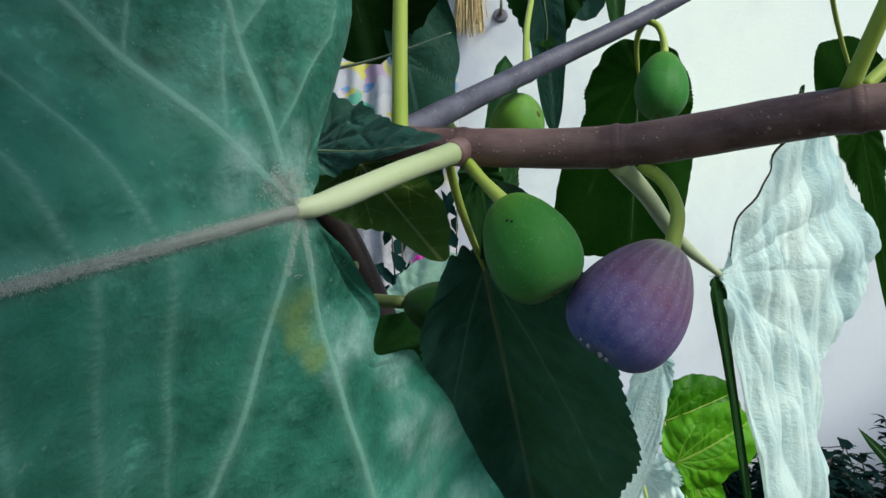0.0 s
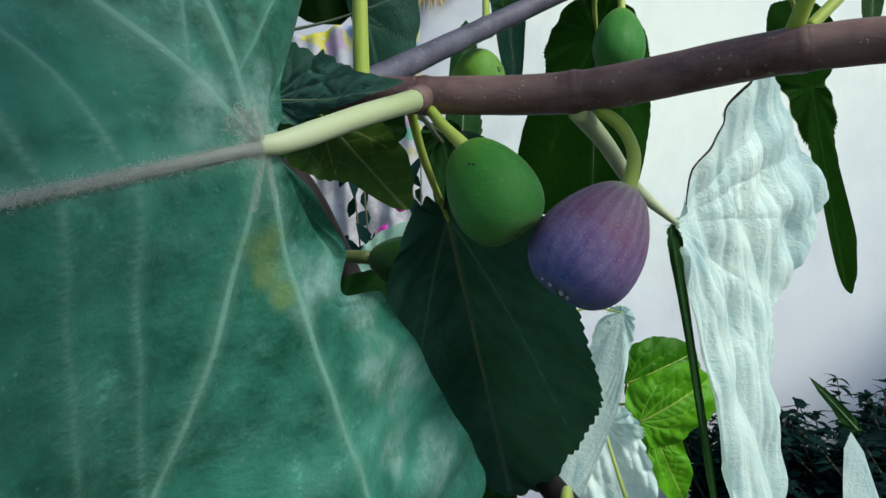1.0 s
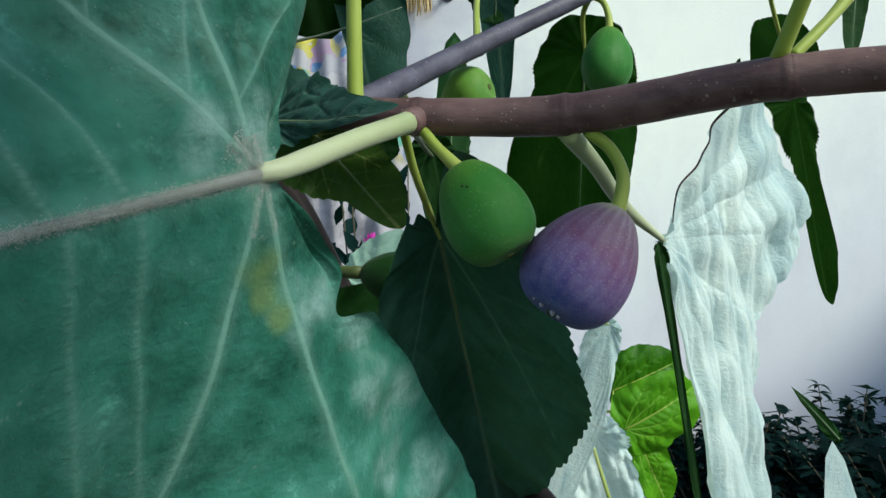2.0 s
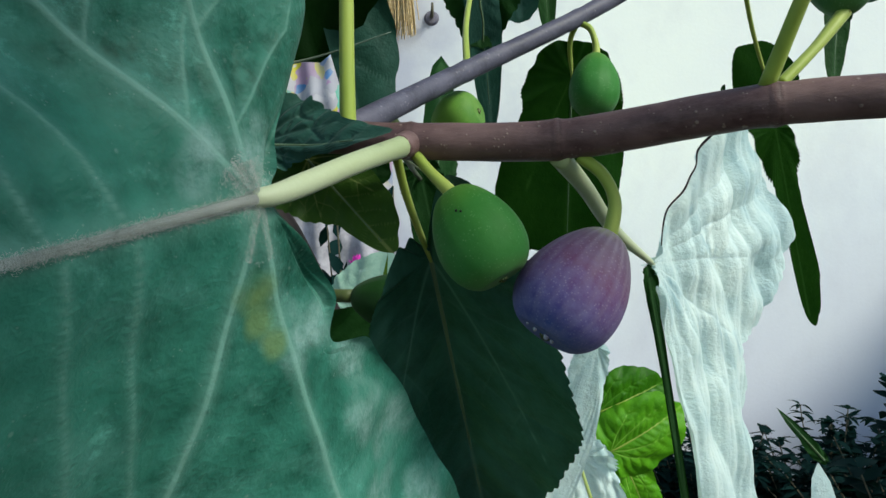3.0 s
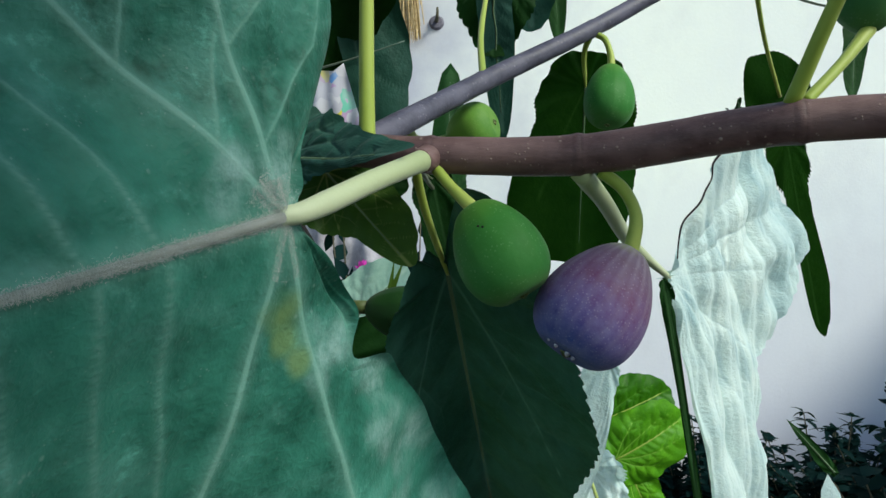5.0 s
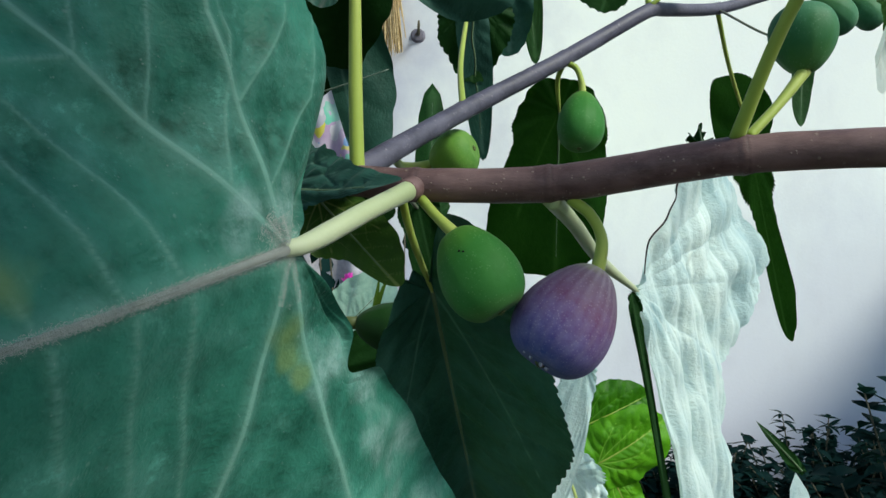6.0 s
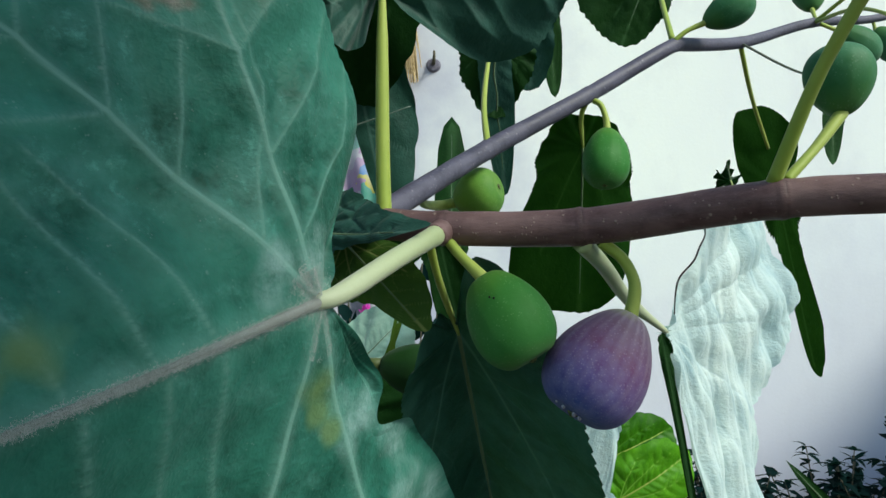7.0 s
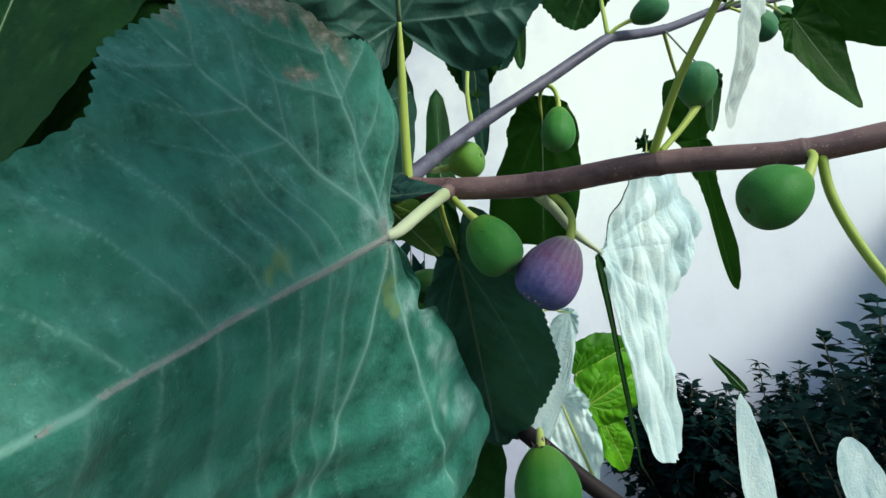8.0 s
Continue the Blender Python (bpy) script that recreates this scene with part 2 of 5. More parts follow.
M_FIG_GREEN = fig_material("unripe_fig_skin", [(0.0, (0.07, 0.18, 0.02)), (0.3, (0.026, 0.140, 0.016)), (0.8, (0.026, 0.140, 0.022)), (1.0, (0.06, 0.16, 0.035))],
                           (0.075, 0.24, 0.075), 0.4, (0.40, 0.55, 0.32), 0.12)
M_FIG_TEAL = fig_material("small_fig_skin", [(0.0, (0.06, 0.16, 0.04)), (0.3, (0.024, 0.12, 0.035)), (0.8, (0.024, 0.12, 0.045)), (1.0, (0.05, 0.14, 0.06))],
                          (0.12, 0.29, 0.18), 0.4, (0.34, 0.48, 0.34), 0.25)
# Darkened copy of the green fig skin, with shade painted in.
M_FIG_SHADE = fig_material("shade_painted_fig_skin", [(0.0, (0.012, 0.055, 0.006)), (0.4, (0.007, 0.038, 0.005)), (1.0, (0.010, 0.045, 0.008))], (0.015, 0.06, 0.015), 0.3, (0.08, 0.14, 0.06), 0.1)
M_FIG_LIME = fig_material("young_fig_skin", [(0.0, (0.16, 0.30, 0.03)), (0.4, (0.13, 0.27, 0.03)), (0.8, (0.09, 0.23, 0.03)), (1.0, (0.06, 0.16, 0.03))], (0.22, 0.36, 0.08), 0.4, (0.42, 0.52, 0.25), 0.15)
M_EYE = plain_material("fig_eye_scales", (0.05, 0.08, 0.02), (0.14, 0.16, 0.05), 400, 0.7)
M_DROP = Mat("milky_sap").skin((0.34, 0.33, 0.40), 0.12, spec=0.6)
M_DRIED = plain_material("dried_scale", (0.10, 0.07, 0.065), (0.22, 0.16, 0.14), 300, 0.8)
M_PETAL = plain_material("magenta_petal", (0.62, 0.02, 0.40), (0.80, 0.10, 0.62), 60, 0.6, 0.2, 0.001, 0.3)
M_SOIL = plain_material("dark_soil", (0.035, 0.028, 0.022), (0.085, 0.070, 0.055), 6, 0.95, 0.6, 0.02)
M_STEM = plain_material("woody_stem", (0.05, 0.045, 0.03), (0.11, 0.10, 0.06), 60, 0.8)


def wall_material():
    m = Mat("weathered_shade_tinted_whitewash")
    ob = m.coords("Object")
    cloud = m.noise(ob, 0.9, 6.0, 0.6)
    run = m.node("ShaderNodeMapping", Vector=ob, Scale=(1.2, 1.0, 0.8))
    stain = m.noise(run.outputs[0], 2.2, 6.0, 0.65)
    grain = m.noise(ob, 90.0, 5.0, 0.6)
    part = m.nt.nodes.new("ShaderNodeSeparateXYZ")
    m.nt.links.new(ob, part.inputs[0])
    # Bluish shade of the lower wall, put into the whitewash by height.
    shade_height = m.math("ADD", part.outputs[2], m.math("MULTIPLY", cloud, 1.2))
    wash = m.ramp(m.math("MULTIPLY", shade_height, 0.4), [(0.55, (0.72, 0.73, 0.84)), (0.95, (0.87, 0.92, 0.84))])
    col = m.mix(m.math("MULTIPLY", m.ramp(cloud, [(0.35, 1.0), (0.65, 0.0)]), 0.5), wash, (0.74, 0.76, 0.80))
    col = m.mix(m.math("MULTIPLY", m.ramp(stain, [(0.48, 0.0), (0.75, 1.0)]), 0.40), col, (0.56, 0.56, 0.62))
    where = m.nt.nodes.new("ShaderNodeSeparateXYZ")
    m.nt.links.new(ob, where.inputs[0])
    # Lavender-grey shade towards the left, painted into the wall colour.
    left_shade = m.math("ADD", where.outputs[0], m.math("MULTIPLY", m.math("SUBTRACT", cloud, 0.5), 2.4))
    col = m.mix(m.math("MULTIPLY", m.ramp(left_shade, [(0.0, 1.0), (0.6, 0.0)]), 0.8), col, (0.40, 0.41, 0.52))
    return m.skin(col, 0.9, m.bump(m.math("ADD", grain, cloud), 0.18, 0.003), spec=0.2)


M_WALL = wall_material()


# ---- mesh helpers ----
def link_mesh(name, verts, faces, material, parent=None, label="", smooth=True):
    me = bpy.data.meshes.new(name)
    me.from_pydata([tuple(v) for v in verts], [], faces)
    me.materials.append(material)
    if smooth:
        me.polygons.foreach_set("use_smooth", [True] * len(me.polygons))
    ob = new(name, me)
    ob.parent = parent
    if label:
        tagged(ob, label)
    return ob


def set_attr(ob, name, values):
    a = ob.data.attributes.new(name, "FLOAT", "POINT")
    a.data.foreach_set("value", np.asarray(values, dtype=np.float32))


def spline(points, n):
    """n evenly spaced points along a centripetal Catmull-Rom curve through points."""
    p = np.array(points, dtype=float)
    p = np.vstack([2 * p[0] - p[1], p, 2 * p[-1] - p[-2]])
    out = []
    for i in range(len(p) - 3):
        a, b, c, d = p[i:i + 4]
        t1 = np.linalg.norm(b - a) ** 0.5 + 1e-6
        t2 = t1 + np.linalg.norm(c - b) ** 0.5 + 1e-6
        t3 = t2 + np.linalg.norm(d - c) ** 0.5 + 1e-6
        for t in np.linspace(t1, t2, 24, endpoint=i == len(p) - 4):
            e, f, g = a * (t1 - t) / t1 + b * t / t1, b * (t2 - t) / (t2 - t1) + c * (t - t1) / (t2 - t1), c * (t3 - t) / (t3 - t2) + d * (t - t2) / (t3 - t2)
            h, k = e * (t2 - t) / t2 + f * t / t2, f * (t3 - t) / (t3 - t1) + g * (t - t1) / (t3 - t1)
            out.append(h * (t2 - t) / (t2 - t1) + k * (t - t1) / (t2 - t1))
    out = np.array(out)
    run = np.concatenate([[0], np.cumsum(np.linalg.norm(np.diff(out, axis=0), axis=1))])
    even = np.linspace(0, run[-1], n)
    return np.stack([np.interp(even, run, out[:, i]) for i in range(3)], axis=1)


def tube(name, points, radii, material, parent, label="", sides=14, n=40, nodes=(), rough=0.0, seed=0):
    """A round stalk or branch along a curve. nodes: places at which it swells into a ring."""
    c = spline(points, n)
    rr = np.interp(np.linspace(0, 1, n), np.linspace(0, 1, len(radii)), radii)
    scar = np.zeros(n)
    run = np.concatenate([[0], np.cumsum(np.linalg.norm(np.diff(c, axis=0), axis=1))])
    for q in nodes:
        d = run - run[int(np.argmin(np.linalg.norm(c - np.array(q), axis=1)))]
        rr = rr * (1 + 0.07 * np.exp(-(d / 0.0015) ** 2) + 0.035 * np.exp(-((d + 0.003) / 0.003) ** 2) - 0.02 * np.exp(-((d - 0.005) / 0.003) ** 2))
        scar += np.exp(-((d - 0.0008) / 0.0008) ** 2) + 0.35 * np.exp(-((d + 0.0022) / 0.0006) ** 2)
    tan = np.gradient(c, axis=0)
    tan /= np.linalg.norm(tan, axis=1)[:, None]
    ref = np.array((0.0, 0.0, 1.0)) if abs(tan[0][2]) < 0.8 else np.array((0.0, 1.0, 0.0))
    rng = np.random.RandomState(seed + 3)
    ph = rng.uniform(0, 6.28, 6)
    verts, along, sc = [], [], []
    for i in range(n):
        x = ref - (ref @ tan[i]) * tan[i]
        x /= np.linalg.norm(x)
        ref = x
        y = np.cross(tan[i], x)
        for k in range(sides):
            a = 2 * math.pi * k / sides
            w = 1 + rough * (math.sin(2 * a + ph[0] + 0.21 * i) + 0.6 * math.sin(3 * a + ph[1] - 0.33 * i) + 0.5 * math.sin(0.5 * i + ph[2]))
            verts.append(c[i] + rr[i] * w * (math.cos(a) * x + math.sin(a) * y))
            along.append(i / (n - 1))
            sc.append(min(1.0, scar[i]) * (0.55 + 0.45 * math.sin(3 * a + ph[3]) * math.sin(7 * a + ph[4])))
    faces = [(i * sides + k, i * sides + (k + 1) % sides, (i + 1) * sides + (k + 1) % sides, (i + 1) * sides + k) for i in range(n - 1) for k in range(sides)]
    faces += [tuple(range(sides))[::-1], tuple((n - 1) * sides + k for k in range(sides))]
    ob = link_mesh(name, verts, faces, material, parent, label)
    set_attr(ob, "along", along)
    set_attr(ob, "scar", sc)
    return ob


def unit(v):
    v = np.array(v, dtype=float)
    return v / np.linalg.norm(v)


def smooth_radii(radii, th):
    """Radius of a leaf's outline at the angles th, eased between a few given (degrees, radius)."""
    a = np.array([r[0] for r in radii], dtype=float)
    r = np.array([r[1] for r in radii], dtype=float)
    a3, r3 = np.concatenate([a - 360, a, a + 360]), np.concatenate([r, r, r])
    i = np.clip(np.searchsorted(a3, th) - 1, 0, len(a3) - 2)
    t = (th - a3[i]) / (a3[i + 1] - a3[i])
    m = np.gradient(r3, a3)
    d = a3[i + 1] - a3[i]
    lim = 2.5 * np.minimum(np.abs(r3[i + 1] - r3[i]) / d + 1e-5, 1)
    m0, m1 = np.clip(m[i], -lim, lim), np.clip(m[i + 1], -lim, lim)
    return (2 * t ** 3 - 3 * t ** 2 + 1) * r3[i] + (t ** 3 - 2 * t ** 2 + t) * d * m0 + (-2 * t ** 3 + 3 * t ** 2) * r3[i + 1] + (t ** 3 - t ** 2) * d * m1


OVATE = ((-180, 0.10), (-165, 0.22), (-140, 0.36), (-100, 0.45), (-60, 0.56), (-30, 0.74), (0, 1.0), (30, 0.74), (60, 0.56), (100, 0.45), (140, 0.36), (165, 0.22))
OVAL = ((-180, 0.04), (-150, 0.10), (-100, 0.20), (-60, 0.32), (-30, 0.58), (-12, 0.85), (0, 1.0), (12, 0.85), (30, 0.58), (60, 0.32), (100, 0.20), (150, 0.10))
ROUND = ((-180, 0.12), (-150, 0.30), (-110, 0.42), (-60, 0.56), (-30, 0.80), (0, 1.0), (30, 0.80), (60, 0.56), (110, 0.42), (150, 0.30))
ACUTE = ((-180, 0.04), (-150, 0.10), (-100, 0.19), (-60, 0.30), (-30, 0.50), (-14, 0.70), (-5, 0.88), (0, 1.0), (5, 0.88), (14, 0.70), (30, 0.50), (60, 0.30), (100, 0.19), (150, 0.10))
LIMB = ((-180, 0.03), (-130, 0.14), (-95, 0.34), (-65, 0.52), (-40, 0.68), (-18, 0.90), (-6, 0.97), (0, 1.0), (6, 0.97), (18, 0.90), (40, 0.68), (65, 0.52), (95, 0.34), (130, 0.14))
SLIM = ((-180, 0.03), (-150, 0.06), (-90, 0.13), (-40, 0.22), (-15, 0.52), (0, 1.0), (15, 0.52), (40, 0.22), (90, 0.13), (150, 0.06))


def fig_leaf(parent, hub, tip, side, material, radii=OVATE, scale=None, veins=(-82, -40, 0, 40, 82), teeth=0.010, tooth_n=90, fold=0.0, droop=0.0, cup=0.0, wave=0.004,
             pucker=0.0012, n=(200, 42), petiole=None, petiole_r=0.0018, petiole_material=None, vein_w=0.0011, label="", seed=1, dry=None, yellowed=None, name="leaf", rib=True, sub=0.011, twist=0.0, side_tone=0.35, rib_material=None, quilt=0.035, down=0, halo=0.0, notch=None, sub_on=None, lift=0.0, rib_k=0.8, dry_spots=(), laterals=(), vein_bend=-0.10, fold_from=None, pleats=(), lateral_w=0.42, lit_powder=()):
    """One leaf with its stalk joined at hub. side points to the half with positive angles; fold, droop and cup bend the blade along, down and across its midrib;
    laterals are side veins of the midrib (distance, degrees, length, turn), pleats are lengthwise folds (depth, width)."""
    rng = np.random.RandomState(seed)
    hub = np.array(hub, dtype=float)
    m = np.array(tip, dtype=float) - hub
    length = np.linalg.norm(m)
    m /= length
    v = np.array(side, dtype=float)
    v = unit(v - (v @ m) * m)
    up = np.cross(m, v)
    k = length if scale is None else scale
    nt, ns = n
    th = np.linspace(-180, 180, nt + 1)
    if notch:
        i0, i1 = nt // 12, nt // 12 + nt // 3
        th = np.interp(np.arange(nt + 1), [0, i0, i1, nt], [-180, notch[0] - 14, notch[0] + 8, 180])
    ro = smooth_radii(radii, th) * k
    ph = np.cumsum(rng.uniform(0.6, 1.4, nt + 1) * np.gradient(th))
    ph = ph / ph[-1] * tooth_n
    saw = np.abs((ph % 1.0) - 0.5) * 2
    size = float(ro.max())
    ro = ro * (1 + 0.022 * np.sin(np.radians(th) * 7 + rng.uniform(0, 6)) + 0.014 * np.sin(np.radians(th) * 13 + rng.uniform(0, 6)))
    ro = ro - teeth * size * 2.4 * saw ** 1.5 * np.minimum(1, ro / (0.3 * size)) * (0.15 + 0.85 * np.clip((135 - np.abs(th)) / 60, 0, 1))
    ro[-1] = ro[0]
    s = np.linspace(0, 1, ns + 1)[1:] ** 0.85
    T, S = np.meshgrid(np.radians(th[:-1]), s)
    R = ro[:-1][None, :] * S
    if notch:
        cut = np.exp(-((R - notch[1]) / notch[2]) ** 2) * np.clip((-85 - np.degrees(T)) / 40, 0, 1)
        T = T + np.radians(notch[3]) * cut
    a, b = np.concatenate([[0], (R * np.cos(T)).ravel()]), np.concatenate([[0], (R * np.sin(T)).ravel()])
    edge = np.concatenate([[0], S.ravel()])
    # veins: main ribs from the hub and side veins off them, gently curved
    main_d, side_d, deep = np.full(a.shape, 9.0), np.full(a.shape, 9.0), np.full(a.shape, 9.0)

    def near(px, py, qx, qy, w0, w1):
        dx, dy = qx - px, qy - py
        t = np.clip(((a - px) * dx + (b - py) * dy) / (dx * dx + dy * dy + 1e-12), 0, 1)
        d = np.hypot(a - px - t * dx, b - py - t * dy)
        return d / (w0 + (w1 - w0) * t), d, t

    ribs = []
    for va in veins:
        reach = float(smooth_radii(radii, np.array([float(va)]))[0]) * k * 0.97
        bend = vein_bend * np.sign(va)
        p = [(reach * u * math.cos(radians(va) + bend * u), reach * u * math.sin(radians(va) + bend * u)) for u in np.linspace(0, 1, 9)]
        ribs.append(p)
        big = 1.0 if va == 0 else 0.72
        for i in range(8):
            u0, u1 = i / 8, (i + 1) / 8
            q, d, t = near(*p[i], *p[i + 1], vein_w * big * (1 - 0.8 * u0), vein_w * big * (1 - 0.8 * u1))
            main_d, deep = np.minimum(main_d, q), np.minimum(deep, d + 0.05 * size * (u0 + t / 8) ** 3)
        count = max(2, int(reach / (sub if va == 0 else 1.5 * sub)))
        if sub_on and va not in sub_on:
            continue
        if va == 0 and laterals:
            for x0, deg, ln, turn in laterals:
                q0, w = (x0, 0.0), vein_w * lateral_w
                for j in range(6):
                    ang = radians(deg + turn * j / 5)
                    q1 = (q0[0] + ln / 6 * math.cos(ang), q0[1] + ln / 6 * math.sin(ang))
                    q, d, t = near(*q0, *q1, w * (1 - 0.12 * j), w * (0.88 - 0.12 * j))
                    side_d, deep = np.minimum(side_d, q), np.minimum(deep, d + 0.012 * size * (j + t) / 6)
                    q0 = q1
            continue
        for j in range(count):
            u = (j + 0.9 + rng.uniform(-0.15, 0.15)) / (count + 0.8)
            x0, y0 = np.interp(u * 8, range(9), [q[0] for q in p]), np.interp(u * 8, range(9), [q[1] for q in p])
            for sg in (-1, 1):
                if va != 0 and sg * va < 0 and u < 0.5:
                    continue
                ang = radians(va) + bend * u + sg * radians(58 - 8 * u)
                ln = size * (0.50 - 0.22 * u) * rng.uniform(0.8, 1.1) * (1.0 if va == 0 else 0.8)
                xm, ym = x0 + 0.5 * ln * math.cos(ang), y0 + 0.5 * ln * math.sin(ang)
                xe, ye = xm + 0.5 * ln * math.cos(ang - sg * 0.4), ym + 0.5 * ln * math.sin(ang - sg * 0.4)
                w = vein_w * 0.42
                q, d, t = near(x0, y0, xm, ym, w, w * 0.7)
                side_d, deep = np.minimum(side_d, q), np.minimum(deep, d + 0.015 * size * t)
                q, d, t = near(xm, ym, xe, ye, w * 0.7, w * 0.3)
                side_d, deep = np.minimum(side_d, q + 0.8 * t), np.minimum(deep, d + 0.015 * size + 0.06 * size * t)
    vein = np.maximum(np.exp(-main_d ** 2), side_tone * np.exp(-side_d ** 2))
    vein = np.maximum(vein, np.maximum(halo * np.exp(-(main_d / 3.4) ** 2), 0.55 * halo * np.exp(-(side_d / 4) ** 2)))
    if lift:
        vein = np.maximum(vein, np.exp(-(np.hypot(a, b) / 0.0075) ** 2))
    h = pucker * (1 - np.exp(-deep / (quilt * size))) * np.minimum(1, edge * 3)
    for i in range(5):
        f, d = rng.uniform(30, 110), rng.uniform(0, 6.28)
        h += pucker * 0.22 * np.sin(f * (a * math.cos(d) + b * math.sin(d)) * 2 + rng.uniform(0, 6.28)) * np.minimum(1, edge * 2)
    ang = np.arctan2(b, a)
    h += wave * edge ** 2 * (np.sin(ang * 5 + rng.uniform(0, 6)) + 0.7 * np.sin(ang * 9 + rng.uniform(0, 6)) + 0.5 * np.sin(ang * 17 + rng.uniform(0, 6)))
    soft = np.sqrt(b * b + 0.004 ** 2) - 0.004
    h += droop * a * a + cup * b * b + twist * a * b
    fa = math.radians(fold)
    bb = b * (1 - (1 - math.cos(fa)) * soft / (np.abs(b) + 1e-9))
    if fold_from is None:
        h = h + soft * math.sin(fa)
    else:
        ease = np.clip((a - fold_from[0]) / fold_from[1], 0, 1)
        ease = ease * ease * (3 - 2 * ease)
        h = h + soft * np.sin(fa * ease)
        bb = b * (1 - (1 - np.cos(fa * ease)) * soft / (np.abs(b) + 1e-9))
    for depth, width in pleats:
        lean, start = rng.uniform(-0.12, 0.12), rng.uniform(0, 6.28)
        q = (b + lean * a + 0.12 * width * np.sin(a * 60 + start)) * 6.283 / width + start
        h = h + depth * (np.abs(np.sin(0.5 * q)) * 2 - 1) * np.minimum(1, np.hypot(a, b) / 0.03)
    P = hub + a[:, None] * m + bb[:, None] * v + h[:, None] * up
    faces = [(0, 1 + (j + 1) % nt, 1 + j)[::-1] for j in range(nt)]
    for i in range(ns - 1):
        o, q = 1 + i * nt, 1 + (i + 1) * nt
        faces += [(o + j, q + j, q + (j + 1) % nt, o + (j + 1) % nt) for j in range(nt)]
    ob = link_mesh(name, P, faces, material, parent, label)
    set_attr(ob, "vein", vein)
    crust = np.zeros(a.shape)
    if dry:
        for d0, d1, depth in dry:
            deg = np.degrees(ang)
            near_a = np.clip(np.minimum(deg - d0, d1 - deg) / 6, 0, 1)
            jag = 0.035 * np.sin(ang * 31 + 2 * np.sin(ang * 13)) + 0.022 * np.sin(ang * 83 + 1) + 0.02 * np.sin(a * 700) * np.sin(b * 610)
            crust = np.maximum(crust, near_a * np.clip((edge - (1 - depth) + jag) / 0.07, 0, 1))
    for ya, yr, w in dry_spots:
        q = np.hypot(a - yr * math.cos(radians(ya)), b - yr * math.sin(radians(ya)))
        crust = np.maximum(crust, np.clip(1.5 - q / w + 0.45 * np.sin(a * 900) * np.sin(b * 730), 0, 1))
    set_attr(ob, "dry", crust)
    yl = np.zeros(a.shape)
    for ya, yr, w in (yellowed or ()):
        q = np.hypot(a - yr * math.cos(radians(ya)), b - yr * math.sin(radians(ya)))
        yl = np.maximum(yl, np.clip(1.4 - q / w + 0.4 * np.sin(a * 420) * np.sin(b * 330), 0, 1))
    set_attr(ob, "yellowed", yl)
    # Residue patches, doubling as painted-in light on part of the blade.
    dusty = np.zeros(a.shape)
    for ya, yr, w in lit_powder:
        q = np.hypot(a - yr * math.cos(radians(ya)), b - yr * math.sin(radians(ya)))
        dusty = np.maximum(dusty, np.clip(1.3 - q / w + 0.35 * np.sin(a * 310 + 1) * np.sin(b * 270), 0, 1))
    set_attr(ob, "lit_powder", dusty)
    lay = ob.data.uv_layers.new(name="plan")
    idx = np.empty(len(ob.data.loops), dtype=np.int32)
    ob.data.loops.foreach_get("vertex_index", idx)
    lay.data.foreach_set("uv", np.stack([a[idx] + seed * 0.37, b[idx]], axis=1).astype(np.float32).ravel())
    if rib:
        sgn = -1.0
        for j, p in enumerate(ribs):
            if veins[j] != 0 and rib != "all":
                continue
            pts = []
            for x, y in p[:8]:
                i = int(np.argmin((a - x) ** 2 + (b - y) ** 2))
                pts.append(P[i] + sgn * up * vein_w * 0.10)
            big = 1.0 if veins[j] == 0 else 0.65
            t = tube("midrib" if veins[j] == 0 else "vein", pts, [vein_w * rib_k * big * (1.5 if lift else 1.0), vein_w * rib_k * 0.85 * big, vein_w * rib_k * 0.62 * big, vein_w * rib_k * 0.28 * big], rib_material or M_RIB, ob, "", 8, 26)
    if down:
        hv, hf = [], []
        for j, p in enumerate(ribs):
            main = veins[j] == 0
            line = spline([P[int(np.argmin((a - x) ** 2 + (b - y) ** 2))] - up * vein_w * 0.10 for x, y in p[:8]], 400)
            along = np.gradient(line, axis=0)
            along /= np.linalg.norm(along, axis=1)[:, None]
            for i in range(down if main else down // 20):
                u = rng.uniform(0, 1) ** 2.0 if main else 0.10 * rng.uniform(0, 1)
                k0 = int(u * 399)
                flat = unit(np.cross(along[k0], up))
                off = rng.normal(0, 0.55) * (1 - 0.5 * u) if main else rng.normal(0, 1.5)
                base = line[k0] + flat * vein_w * off - up * vein_w * rib_k * (1 - 0.6 * u) * math.sqrt(max(0.0, 1 - (off / (1.2 * rib_k)) ** 2))
                d = unit(flat * rng.uniform(-1, 1) - up * rng.uniform(0.05, 0.5) + along[k0] * rng.uniform(-1, 1)) * vein_w * rng.uniform(0.2, 0.6)
                o = len(hv)
                w = unit(np.cross(d, up)) * 0.00006
                hv += [base - w, base + w, base + d]
                hf.append((o, o + 1, o + 2))
        link_mesh("down", hv, hf, M_DOWN, ob, "fine whitish down along the midrib", False)
    if petiole is not None:
        pts = [tuple(q) for q in petiole] + [tuple(hub - 0.004 * m - 0.45 * lift * up if lift else hub)]
        if lift:
            pts += [tuple(hub - 0.0008 * m + 0.1 * lift * up), tuple(hub + 0.0015 * m + 0.8 * lift * up)]
        tube("petiole", pts, [petiole_r * 1.2, petiole_r * 1.05, petiole_r, petiole_r * 0.98, petiole_r * 0.95, petiole_r * 0.7] if lift else [petiole_r * 1.2, petiole_r * 1.05, petiole_r, petiole_r * 0.88, petiole_r * 0.42], petiole_material or M_STALK, ob, "", 12, 34, rough=0.01, seed=seed)
    return ob


